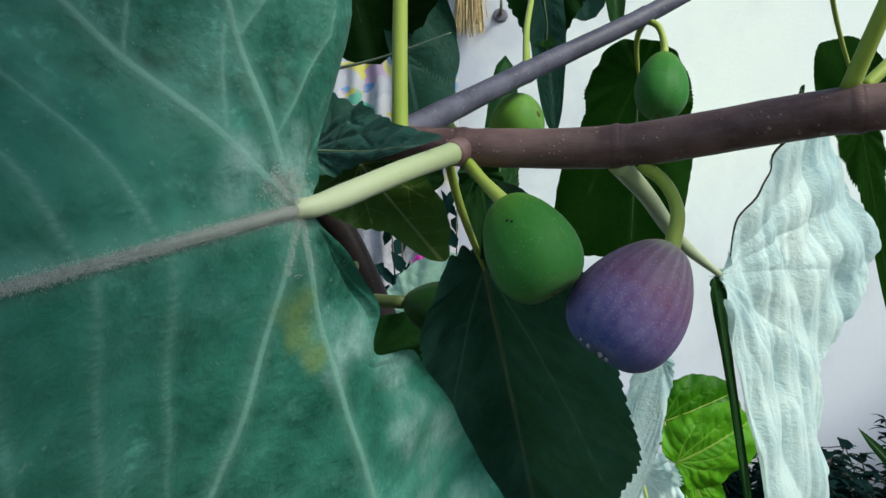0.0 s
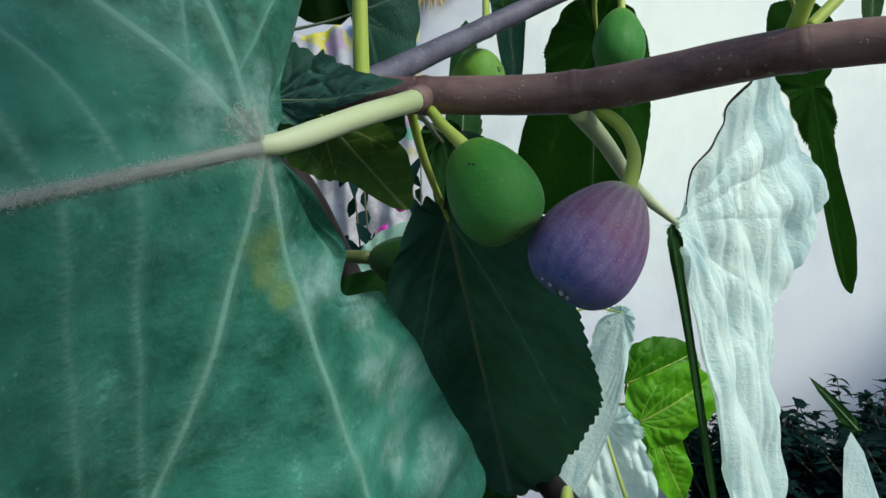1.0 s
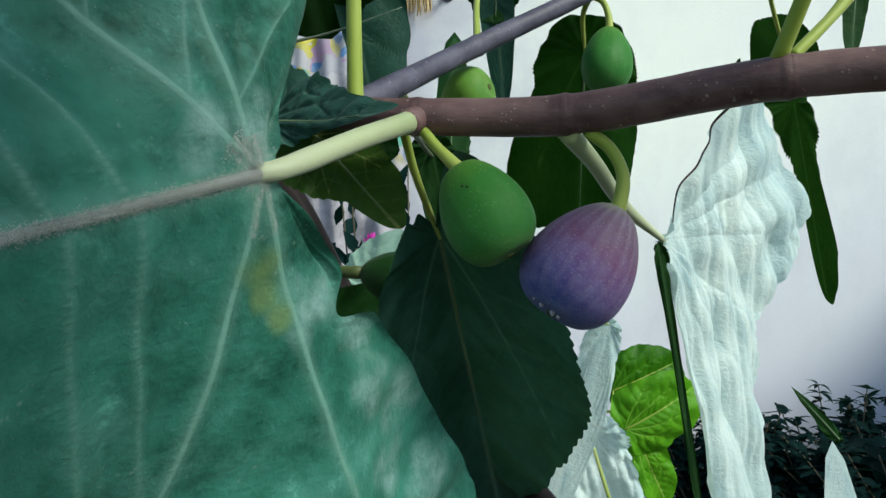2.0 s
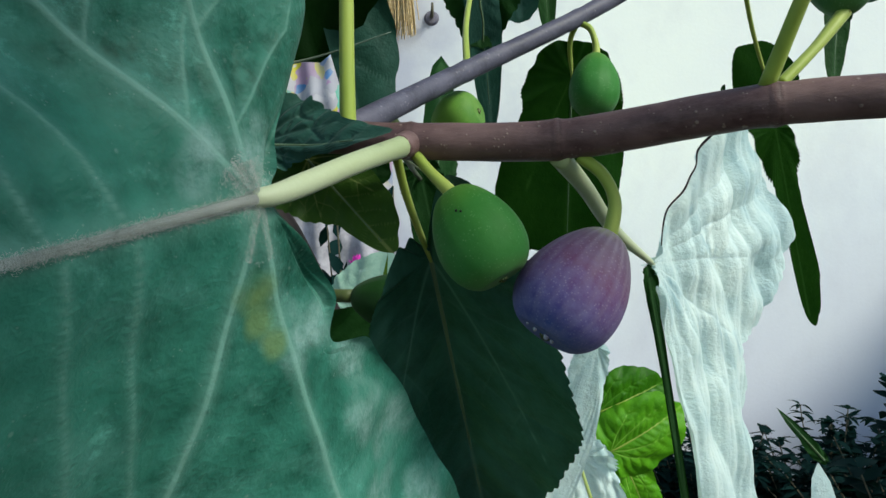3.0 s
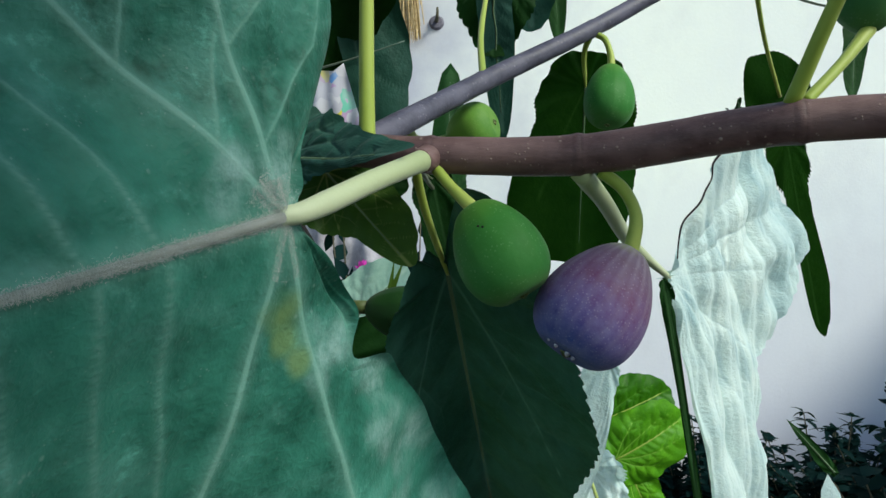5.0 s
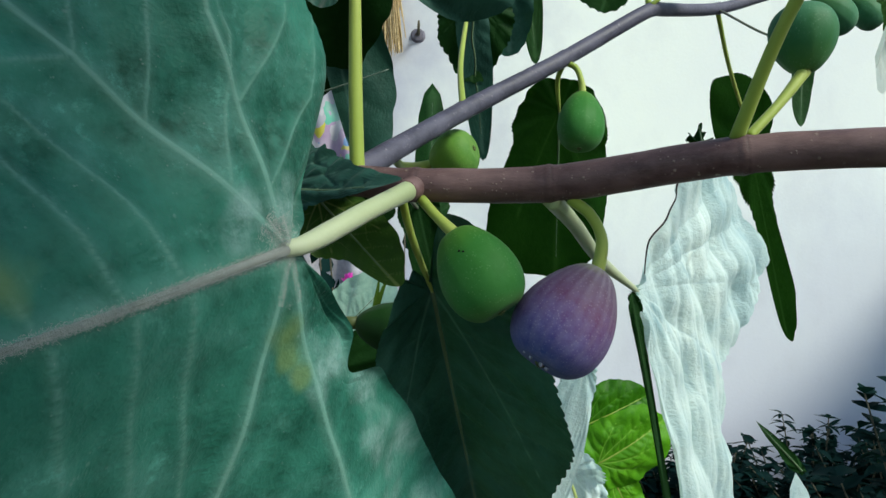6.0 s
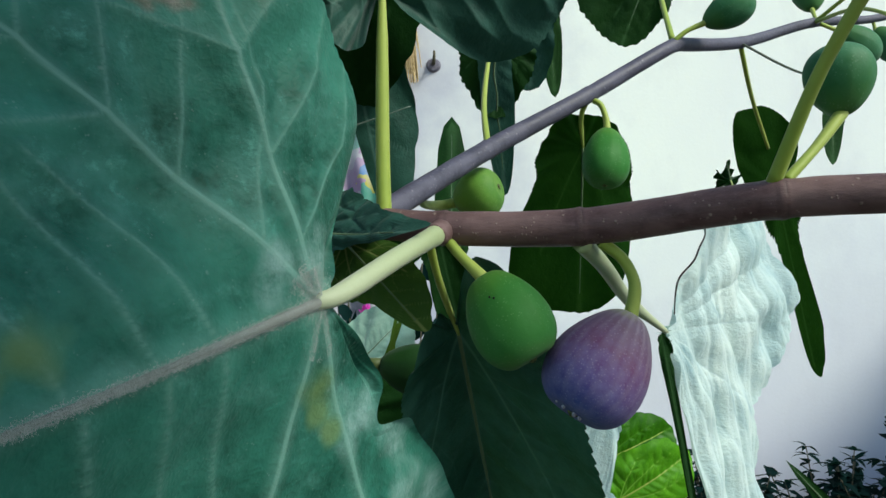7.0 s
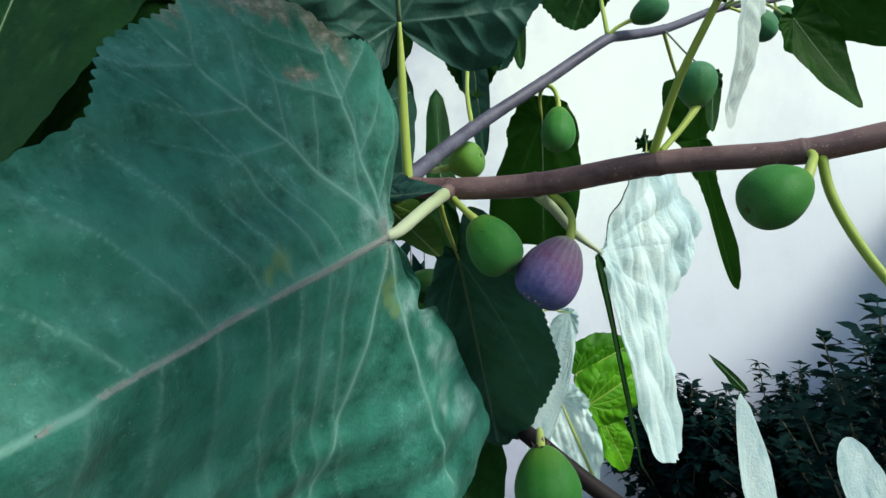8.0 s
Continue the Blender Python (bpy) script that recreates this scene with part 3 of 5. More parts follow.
def fig(parent, neck, eye, width, material, label="", stem=None, stem_r=0.0022, seed=1, shape=1.0, neck_w=0.16, scales=True, ribs_n=11, stem_material=None, blunt=0.43):
    """A fig from its neck to its eye, with lengthwise ribs, and its short stem."""
    rng = np.random.RandomState(seed)
    neck, eye = np.array(neck, dtype=float), np.array(eye, dtype=float)
    ax = eye - neck
    ln = np.linalg.norm(ax)
    ax /= ln
    x = unit(np.cross(ax, (0.3, 0.9, 0.2)))
    y = np.cross(ax, x)
    ns, nk = 46, 64
    verts, along, ribs = [], [], []
    ph = rng.uniform(0, 6.28, 8)
    p = 0.62 * shape
    most = (p / (p + blunt)) ** p * (blunt / (p + blunt)) ** blunt
    for i in range(ns + 1):
        u = 0.5 - 0.5 * math.cos(math.pi * i / ns)
        r = width / 2 * (neck_w * (1 - u) ** 9 + u ** p * (1 - u) ** blunt / most)
        if i == ns:
            r = width * 0.02
        dent = -0.035 * width * math.exp(-((1 - u) / 0.02) ** 2)
        for kk in range(nk):
            a = 2 * math.pi * kk / nk
            rb = 0.5 + 0.5 * math.sin(ribs_n * a + ph[0] + 0.8 * math.sin(3 * a + ph[1]) + 0.5 * math.sin(u * 5 + ph[5]))
            w = 1 + 0.010 * (rb - 0.5) * math.sin(math.pi * u) + 0.022 * math.sin(2 * a + ph[2]) + 0.014 * math.sin(3 * a + ph[3] + 2 * u)
            verts.append(neck + ax * (ln * u + dent) + r * w * (math.cos(a) * x + math.sin(a) * y))
            along.append(u)
            ribs.append((rb ** 3) * max(0.0, 1 - u * 1.05) + 0.15 * rb ** 3)
    faces = [(i * nk + k, i * nk + (k + 1) % nk, (i + 1) * nk + (k + 1) % nk, (i + 1) * nk + k) for i in range(ns) for k in range(nk)]
    faces += [tuple(range(nk))[::-1], tuple(ns * nk + k for k in range(nk))]
    ob = link_mesh("fig", verts, faces, material, parent, label)
    set_attr(ob, "along", along)
    set_attr(ob, "rib", ribs)
    if scales:
        vs, fs = [], []
        for kk in range(9):
            a = 2 * math.pi * kk / 9
            d = math.cos(a) * x + math.sin(a) * y
            t = np.cross(ax, d)
            o = len(vs)
            c = eye - ax * 0.03 * width
            vs += [c + d * width * 0.055 + t * width * 0.02, c + d * width * 0.055 - t * width * 0.02, c + d * width * 0.012 + ax * width * 0.035, c + d * width * 0.05 - ax * 0.02 * width]
            fs += [(o, o + 1, o + 2), (o, o + 3, o + 1), (o, o + 2, o + 3), (o + 1, o + 3, o + 2)]
        link_mesh("eye", vs, fs, M_EYE, ob)
    if stem is not None:
        tube("stem", [tuple(q) for q in stem] + [tuple(neck + ax * ln * 0.02)], [stem_r, stem_r * 0.95, stem_r * 1.25], stem_material or M_STALK, ob, "", 12, 26)
    return ob


# ---- the setting ----
def sheet(name, x0, x1, y0, y1, z, material, n=24, rise=0.0, seed=0):
    verts, faces = [], []
    rng = np.random.RandomState(seed)
    for i in range(n + 1):
        for j in range(n + 1):
            x, y = x0 + (x1 - x0) * i / n, y0 + (y1 - y0) * j / n
            verts.append((x, y, z + rise * rng.uniform(-1, 1)))
    faces = [(i * (n + 1) + j, (i + 1) * (n + 1) + j, (i + 1) * (n + 1) + j + 1, i * (n + 1) + j + 1) for i in range(n) for j in range(n)]
    return link_mesh(name, verts, faces, material)


ground = sheet("ground", -60, 60, -60, 60, 0.0, M_SOIL, 60)
tagged(ground, "bare dark garden soil under the fig tree", "ground", kind="structure")


def slab(name, x0, x1, y0, y1, z0, z1, material, bevel=0.01):
    bm = bmesh.new()
    bmesh.ops.create_cube(bm, size=1.0)
    bmesh.ops.transform(bm, matrix=Matrix.Translation(((x0 + x1) / 2, (y0 + y1) / 2, (z0 + z1) / 2)) @ Matrix.Diagonal((x1 - x0, y1 - y0, z1 - z0, 1)), verts=bm.verts)
    bmesh.ops.bevel(bm, geom=bm.edges, offset=bevel, segments=2, affect="EDGES")
    me = bpy.data.meshes.new(name)
    bm.to_mesh(me)
    bm.free()
    me.materials.append(material)
    return new(name, me)


WALL_Y = 2.4
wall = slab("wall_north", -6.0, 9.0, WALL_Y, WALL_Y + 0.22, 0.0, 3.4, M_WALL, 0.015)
tagged(wall, "whitewashed garden wall with faint grey weather stains and painted-in shade", "wall", kind="structure")

M_RENDER = plain_material("grey_garden_render", (0.42, 0.42, 0.44), (0.52, 0.52, 0.52), 1.5, 0.9, 0.3, 0.004)
# Unseen wall, added to shade the lower right of the far wall.
east = slab("shade_wall_east", 2.00, 2.15, -1.2, 2.4, 0.0, 1.68, M_RENDER, 0.012)
tagged(east, "plain grey rendered wall, unseen, added to cast shade", "wall", kind="structure")

# ---- the fig tree ----
fig_tree = new("fig_tree")
fig_tree.location = (0, 0, 0)
tagged(fig_tree, "fig tree with green figs and one ripe purple fig", "fig tree")
tree = fig_tree

# wood
MAIN = [(-0.175, 0.43, 1.42), (-0.10, 0.33, 1.452), (-0.050, 0.280, 1.4535), (-0.008, 0.262, 1.4485), (0.047, 0.258, 1.4475), (0.115, 0.230, 1.4535), (0.186, 0.202, 1.4525), (0.222, 0.186, 1.457), (0.34, 0.14, 1.475)]
tube("branch", MAIN, [0.012, 0.0088, 0.0062, 0.0068, 0.0077, 0.0072, 0.0069, 0.0069, 0.0069], M_BARK, tree, "smooth reddish-brown young branch", 28, 560, MAIN[3:7], 0.006)
BR2 = [(-0.043, 0.2735, 1.4515), (0.016, 0.355, 1.500), (0.0855, 0.411, 1.5460), (0.146, 0.441, 1.5850), (0.155, 0.447, 1.5900), (0.166, 0.457, 1.5932), (0.225, 0.504, 1.611), (0.312, 0.56, 1.647), (0.389, 0.60, 1.665), (0.47, 0.63, 1.69)]
tube("branch", BR2, [0.0058, 0.0054, 0.0053, 0.0051, 0.0048, 0.0045, 0.0042, 0.0039, 0.0035, 0.0028], M_BARK2, tree, "slender grey side branch", 20, 420, [BR2[1], BR2[2], BR2[4], BR2[6], BR2[7]], 0.008)
tube("trunk", [(-0.26, 0.52, -0.05), (-0.235, 0.50, 0.5), (-0.20, 0.45, 1.1), (-0.175, 0.43, 1.42), (-0.17, 0.42, 1.75)], [0.042, 0.034, 0.026, 0.020, 0.012], M_TRUNK, tree, "dark grey-brown trunk", 20, 80, (), 0.03)
tube("branch", [(-0.188, 0.44, 1.30), (-0.15, 0.45, 1.46), (-0.110, 0.45, 1.435), (-0.058, 0.45, 1.340), (-0.010, 0.445, 1.298), (0.0383, 0.425, 1.257), (0.0587, 0.38, 1.2453), (0.098, 0.36, 1.213), (0.20, 0.36, 1.13)], [0.013, 0.011, 0.011, 0.010, 0.009, 0.008, 0.007, 0.007, 0.006], M_TRUNK, tree, "dark drooping branch", 14, 90, (), 0.02)

# the large leaf in front
H1 = np.array((-0.045, 0.178, 1.42))
D1 = unit((-0.434, -0.869, -0.241))
FRONT = ((-180, 0.004), (-155, 0.008), (-145, 0.014), (-138, 0.024), (-134, 0.036), (-131.5, 0.047), (-130.5, 0.050), (-129.5, 0.060), (-128.5, 0.074), (-127, 0.111), (-125.3, 0.150), (-124, 0.185), (-119, 0.202), (-108, 0.206), (-85, 0.205), (-60, 0.20), (-30, 0.205), (0, 0.235),
         (21, 0.188), (30, 0.163), (38, 0.155), (56, 0.151), (68, 0.142), (78, 0.126), (90, 0.101), (104, 0.097), (117, 0.079), (124, 0.066), (128, 0.055), (131, 0.042), (135, 0.027), (142, 0.015), (160, 0.007))
LATERALS = ((0.040, 74, 0.060, -22), (0.058, 76, 0.115, -28), (0.078, 74, 0.05, -20), (0.098, 70, 0.100, -22), (0.130, 66, 0.075, -20), (0.165, 60, 0.05, -18),
            (0.038, -88, 0.16, -12), (0.056, -90, 0.17, -10), (0.076, -93, 0.18, -10), (0.100, -92, 0.16, -8), (0.126, -88, 0.15, -6), (0.155, -84, 0.12, -4), (0.185, -78, 0.09, -4))
fig_leaf(tree, H1, H1 + 0.25 * D1, (-0.07, -0.22, 0.97), M_FRONT, FRONT, 1.0, (-99, -67, 0, 50, 80), 0.0042, 150, 20, 0, 0, 0.0022, 0.0042, (960, 150),
         [(-0.0080, 0.2625, 1.4480), (-0.0245, 0.2215, 1.4350)], 0.0037, M_STALK_PALE, 0.0017, "large blue-green fig leaf with pale downy midrib and browned edge", 5,
         dry=[(54, 70, 0.05), (66, 84, 0.12), (78, 95, 0.14)], dry_spots=[(76, 0.089, 0.0032), (73, 0.091, 0.0030), (79, 0.086, 0.0018)], yellowed=[(-84, 0.026, 0.0055), (-90, 0.034, 0.0055), (-93, 0.041, 0.0045), (9, 0.082, 0.0055), (6, 0.092, 0.004)], rib=True, sub=0.019, side_tone=0.5, rib_material=M_RIB_DOWNY, quilt=0.05, down=26000, halo=0.32, notch=(-128, 0.0560, 0.0075, 11), lift=0.0030, rib_k=0.6,
         laterals=LATERALS, sub_on=(0, 50, 80), vein_bend=0.08, fold_from=(-0.03, 0.09), lateral_w=0.5, lit_powder=((-106, 0.044, 0.009), (-117, 0.047, 0.008), (-121, 0.068, 0.009), (-116, 0.088, 0.010), (-122, 0.108, 0.012), (-112, 0.125, 0.010), (-118, 0.150, 0.014), (100, 0.012, 0.010), (40, 0.018, 0.009)))

# bark collar at the foot of its stalk
tube("leaf_collar", [(-0.0102, 0.2570, 1.4463), (-0.0112, 0.2545, 1.4455), (-0.0122, 0.2520, 1.4447)], [0.0054, 0.0050, 0.0045], M_BARK, tree, "brown bark collar at the foot of a leaf stalk", 18, 14, (), 0.03)

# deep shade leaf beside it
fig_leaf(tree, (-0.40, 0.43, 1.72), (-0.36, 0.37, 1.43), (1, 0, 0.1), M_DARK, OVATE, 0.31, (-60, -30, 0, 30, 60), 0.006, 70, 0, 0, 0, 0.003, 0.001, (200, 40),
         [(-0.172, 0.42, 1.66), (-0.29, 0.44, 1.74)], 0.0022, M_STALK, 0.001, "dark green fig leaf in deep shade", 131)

# dark leaf added as shade between the large leaf and the hanging one
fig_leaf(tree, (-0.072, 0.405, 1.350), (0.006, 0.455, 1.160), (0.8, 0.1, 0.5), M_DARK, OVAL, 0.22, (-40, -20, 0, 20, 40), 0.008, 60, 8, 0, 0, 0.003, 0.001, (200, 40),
         [(-0.168, 0.425, 1.46), (-0.125, 0.41, 1.40)], 0.0020, M_STALK, 0.001, "added dark fig leaf standing in for shade behind the large leaf", 137)

# the leaf above
H2 = (-0.033, 0.270, 1.558)
TOP = ((-180, 0.006), (-165, 0.026), (-140, 0.036), (-110, 0.042), (-88, 0.062), (-70, 0.10), (-40, 0.13), (0, 0.17), (40, 0.145), (68, 0.128), (88, 0.10), (108, 0.082), (125, 0.064), (134, 0.038), (150, 0.012))
fig_leaf(tree, H2, (-0.033, 0.21, 1.708), (0.86, 0.5, 0), M_TEAL, TOP, 1.0, (-115, -60, 0, 38, 92), 0.005, 110, -16, 0, 0, 0.004, 0.0042, (420, 80),
         [(-0.034, 0.2715, 1.452), (-0.034, 0.272, 1.50)], 0.0029, M_STALK, 0.0016, "broad blue-green fig leaf arching over on a yellow-green stalk", 8)

# dark leaf hanging behind the two ripest figs
HANG = ((-180, 0.010), (-155, 0.016), (-120, 0.020), (-80, 0.034), (-45, 0.058), (-22, 0.098), (-8, 0.15), (0, 0.190), (8, 0.168), (17, 0.142), (30, 0.112), (42, 0.094), (62, 0.068), (85, 0.054), (125, 0.050), (158, 0.045))
fig_leaf(tree, (-0.0026, 0.31, 1.402), (0.0263, 0.42, 1.2433), (1, 0, 0.1), M_HANG, HANG, 1.10, (-34, 0, 30), 0.0042, 110, 42, 0, 0, 0.003, 0.0022, (560, 140),
         [(-0.016, 0.272, 1.449), (-0.012, 0.285, 1.43)], 0.0017, M_STALK, 0.0014, "dark green fig leaf hanging behind the ripe fig", 11, halo=0.15, side_tone=0.3, sub=0.022)

# dark leaf under the side branch, against the wall
UNDER = ((-180, 0.022), (-150, 0.026), (-110, 0.027), (-80, 0.032), (-46, 0.052), (-33, 0.092), (-24, 0.124), (-12, 0.127), (0, 0.128), (11, 0.114), (25, 0.083), (45, 0.050), (90, 0.030), (150, 0.024))
fig_leaf(tree, (0.0861, 0.4385, 1.5175), (0.0904, 0.495, 1.4045), (1, 0, 0), M_MID, UNDER, 1.0, (-25, 0, 25), 0.0045, 120, 0, 0, 0, 0.002, 0.0003, (220, 46),
         [(0.086, 0.411, 1.545), (0.0825, 0.422, 1.536)], 0.0016, M_STALK, 0.0010, "dark green fig leaf hanging against the bright wall", 13, side_tone=0.08)

# pale leaf, folded and hanging under the branch
PALE = ((-180, 0.003), (-60, 0.003), (-20, 0.012), (-9, 0.026), (-4, 0.034), (-2.5, 0.050), (-1.2, 0.110), (-0.6, 0.155), (0.5, 0.166), (6, 0.176), (12, 0.182), (16, 0.163), (20, 0.138), (28, 0.122), (36, 0.115), (43, 0.100), (50, 0.095), (62, 0.108), (76, 0.120), (88, 0.137), (98, 0.134), (110, 0.129), (120, 0.121), (128, 0.110), (131, 0.088), (134, 0.054), (138, 0.028), (150, 0.006))
pale_leaf = fig_leaf(tree, (0.108, 0.347, 1.399), (0.1391, 0.36, 1.234), (0.759, 0.621, 0.192), M_PALE, PALE, 1.0, (5, 14, 31, 50, 84, 103, 118), 0.003, 90, 0, 0, 0, 0.003, 0.0026, (960, 130),
         [(0.047, 0.258, 1.441), (0.062, 0.285, 1.432), (0.084, 0.325, 1.415)], 0.0033, M_STALK_PALE, 0.0010, "pale downy fig leaf, folded and crumpled, hanging from the branch", 17, rib=False, quilt=0.03, sub=0.012, halo=0.10, sub_on=(84,), pleats=((0.0032, 0.034), (0.0010, 0.013), (0.0002, 0.0046)))
# Folded half in shadow, drawn in dark leaf colour instead of pale.
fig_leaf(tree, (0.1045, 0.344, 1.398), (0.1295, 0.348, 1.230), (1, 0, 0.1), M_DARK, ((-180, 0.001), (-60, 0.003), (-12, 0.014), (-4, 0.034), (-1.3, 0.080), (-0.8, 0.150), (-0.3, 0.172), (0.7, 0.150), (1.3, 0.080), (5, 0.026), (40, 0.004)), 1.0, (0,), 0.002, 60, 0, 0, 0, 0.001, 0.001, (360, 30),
         None, label="folded half of the pale leaf, shade painted dark", seed=18, rib=False)

# its curled rim, the shadow there drawn as a dark tube
edge_verts = [pale_leaf.data.vertices[1 + 129 * 960 + round((q + 180) / 360 * 960)].co for q in (146, 139, 137, 135, 134, 133, 132, 131, 130, 129)]
tube("leaf_rim", [tuple(c + Vector((-0.0004, -0.0008, 0))) for c in edge_verts], [0.0003, 0.0005, 0.0006, 0.0004, 0.0008, 0.0009], M_TRUNK, pale_leaf, "curled rim, its shadow put in as dark colour", 8, 50, (), 0.05)

# leaves of the side branch
fig_leaf(tree, (0.1773, 0.56, 1.7049), (0.1523, 0.58, 1.6382), (0.94, 0.1, -0.32), M_DARK, ((-180, 0.06), (-126, 0.058), (-79, 0.050), (-49, 0.068), (-27, 0.076), (0, 0.076), (16, 0.064), (60, 0.030), (110, 0.016), (132, 0.016), (152, 0.05)), 1.0,
         (-110, -60, -20, 0, 30), 0.012, 60, 0, 0, 0, 0.002, 0.001, (180, 40), [(0.151, 0.444, 1.592), (0.160, 0.49, 1.64)], 0.0019, M_STALK, 0.001, "dark green fig leaf with a toothed edge", 19)
fig_leaf(tree, (0.029, 0.46, 1.606), (0.039, 0.51, 1.500), (1, 0.2, 0.1), M_TEAL, ((-180, 0.010), (-60, 0.014), (-20, 0.036), (-8, 0.076), (0, 0.118), (8, 0.076), (20, 0.036), (60, 0.014)), 1.0,
         (0,), 0.004, 60, 0, 0, 0, 0.001, 0.001, (300, 30), [(0.0165, 0.357, 1.503), (0.018, 0.40, 1.54)], 0.0017, M_STALK, 0.001, "narrow blue-green fig leaf turned edge-on", 23)
fig_leaf(tree, (0.034, 0.47, 1.606), (0.028, 0.49, 1.530), (1, 0, 0), M_DARK, OVATE, 0.058, (-50, 0, 50), 0.014, 50, 0, 0, 0, 0.002, 0.001, (160, 26),
         [(0.05, 0.45, 1.64)], 0.0012, M_STALK_SHADE, 0.001, "small dark fig leaf", 29)
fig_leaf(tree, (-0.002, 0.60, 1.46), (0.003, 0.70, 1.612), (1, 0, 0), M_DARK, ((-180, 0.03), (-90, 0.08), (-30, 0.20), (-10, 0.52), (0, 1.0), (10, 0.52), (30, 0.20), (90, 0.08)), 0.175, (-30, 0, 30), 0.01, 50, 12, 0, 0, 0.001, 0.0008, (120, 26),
         [(-0.02, 0.30, 1.458), (-0.012, 0.45, 1.456)], 0.0014, M_STALK_SHADE, 0.0008, "narrow upright dark fig leaf", 31)
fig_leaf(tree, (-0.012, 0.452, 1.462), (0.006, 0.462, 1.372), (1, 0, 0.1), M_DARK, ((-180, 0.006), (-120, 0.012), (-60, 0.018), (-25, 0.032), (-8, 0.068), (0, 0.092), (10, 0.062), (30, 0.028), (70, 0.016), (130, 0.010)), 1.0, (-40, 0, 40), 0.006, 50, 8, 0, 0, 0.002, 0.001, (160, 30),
         [(-0.03, 0.30, 1.453), (-0.02, 0.40, 1.462)], 0.0013, M_STALK_SHADE, 0.0009, "dark fig leaf hanging behind the unripe fig", 33, rib=False)
fig_leaf(tree, (0.06, 0.52, 1.66), (0.067, 0.55, 1.588), (1, 0.2, 0), M_TEAL, ((-180, 0.03), (-60, 0.026), (0, 0.076), (40, 0.035), (120, 0.03)), 1.0, (-40, 0, 40), 0.012, 50, 10, 0, 0, 0.002, 0.001, (120, 26),
         [(-0.17, 0.42, 1.74), (-0.03, 0.47, 1.73)], 0.0012, M_STALK, 0.001, "small blue-green fig leaf", 37)
fig_leaf(tree, (0.10, 0.66, 1.72), (0.110, 0.687, 1.6228), (0.8, 0.4, 0), M_DARK, SLIM, 0.10, (-30, 0, 30), 0.01, 50, 10, 0, 0, 0.001, 0.0008, (120, 26),
         [(-0.17, 0.42, 1.74), (0.02, 0.60, 1.80)], 0.0012, M_STALK, 0.0008, "narrow dark fig leaf", 41)
narrow = fig_leaf(tree, (0.2862, 0.5879, 1.5099), (0.347, 0.656, 1.341), (0.8, -0.1, 0.35), M_MID, ((-180, 0.078), (-166, 0.078), (-153, 0.060), (-104.2, 0.0237), (-31.6, 0.0317), (-19.1, 0.045), (-10.8, 0.0586), (-4, 0.1039), (-2.3, 0.154), (0, 0.194), (2.8, 0.188), (4.9, 0.1618), (6.5, 0.1417), (7.4, 0.1036), (10.8, 0.0607), (23.4, 0.0415), (35.9, 0.0261), (104.7, 0.0141), (167.9, 0.0665)), 1.0, (0,), 0.010, 130, 0, 0, 0, 0.001, 0.0, (700, 50),
         None, 0.0012, M_STALK, 0.0008, "long narrow green fig leaf hanging behind the branch", 47, rib=False)
tube("petiole", [(0.225, 0.506, 1.609), (0.247, 0.54, 1.578), (0.275, 0.575, 1.542)], [0.0019, 0.0017, 0.0014], M_STALK, narrow, "", 10, 24)
fig_leaf(tree, (0.1560, 0.372, 1.4830), (0.1545, 0.374, 1.5010), (1, 0, 0), M_DARK, ((-180, 0.5), (-90, 0.6), (-45, 0.9), (-15, 0.6), (0, 1.0), (30, 0.6), (60, 0.75), (90, 0.6)), 0.012, (0,), 0.02, 20, 45, 0, 0, 0.004, 0.002, (120, 24),
         [(0.118, 0.232, 1.456), (0.135, 0.31, 1.462)], 0.0010, M_STALK, 0.0006, "small dark crumpled fig leaf behind the branch", 48)

# strong upright stalk with its pale leaf
fig_leaf(tree, (0.145, 0.160, 1.560), (0.137, 0.187, 1.468), (0.8, 0.5, 0.2), M_WHITE, ((-180, 0.03), (-90, 0.010), (-20, 0.020), (-6, 0.06), (0, 0.096), (8, 0.075), (25, 0.045), (60, 0.042), (110, 0.050), (150, 0.055)), 1.0, (-30, 0, 40, 90), 0.006, 60, 0, 0, 0, 0.004, 0.003, (240, 40),
         [(0.1115, 0.229, 1.459), (0.121, 0.21, 1.495), (0.134, 0.184, 1.530)], 0.0023, M_STALK, 0.001, "pale downy fig leaf drooping from a strong upright stalk", 53, rib=False)

fig_leaf(tree, (0.1370, 0.1790, 1.534), (0.1330, 0.150, 1.600), (1, 0, 0), M_DARK, ((-180, 0.004), (-90, 0.007), (-30, 0.018), (-8, 0.045), (0, 0.074), (8, 0.050), (30, 0.018), (90, 0.007)), 1.0, (0,), 0.004, 50, 10, 0, 0, 0.002, 0.001, (140, 30),
         [(0.134, 0.184, 1.530)], 0.0014, M_STALK, 0.0008, "dark upright fig leaf on the strong stalk", 55)

fig_leaf(tree, (0.197, 0.335, 1.528), (0.193, 0.335, 1.484), (1, 0, 0), M_DARK, SLIM, 0.046, (0,), 0.008, 40, 10, 0, 0, 0.001, 0.0006, (120, 24),
         [(0.225, 0.504, 1.610), (0.205, 0.39, 1.552)], 0.0008, M_STALK_SHADE, 0.0007, "small narrow dark fig leaf behind the stem", 57)

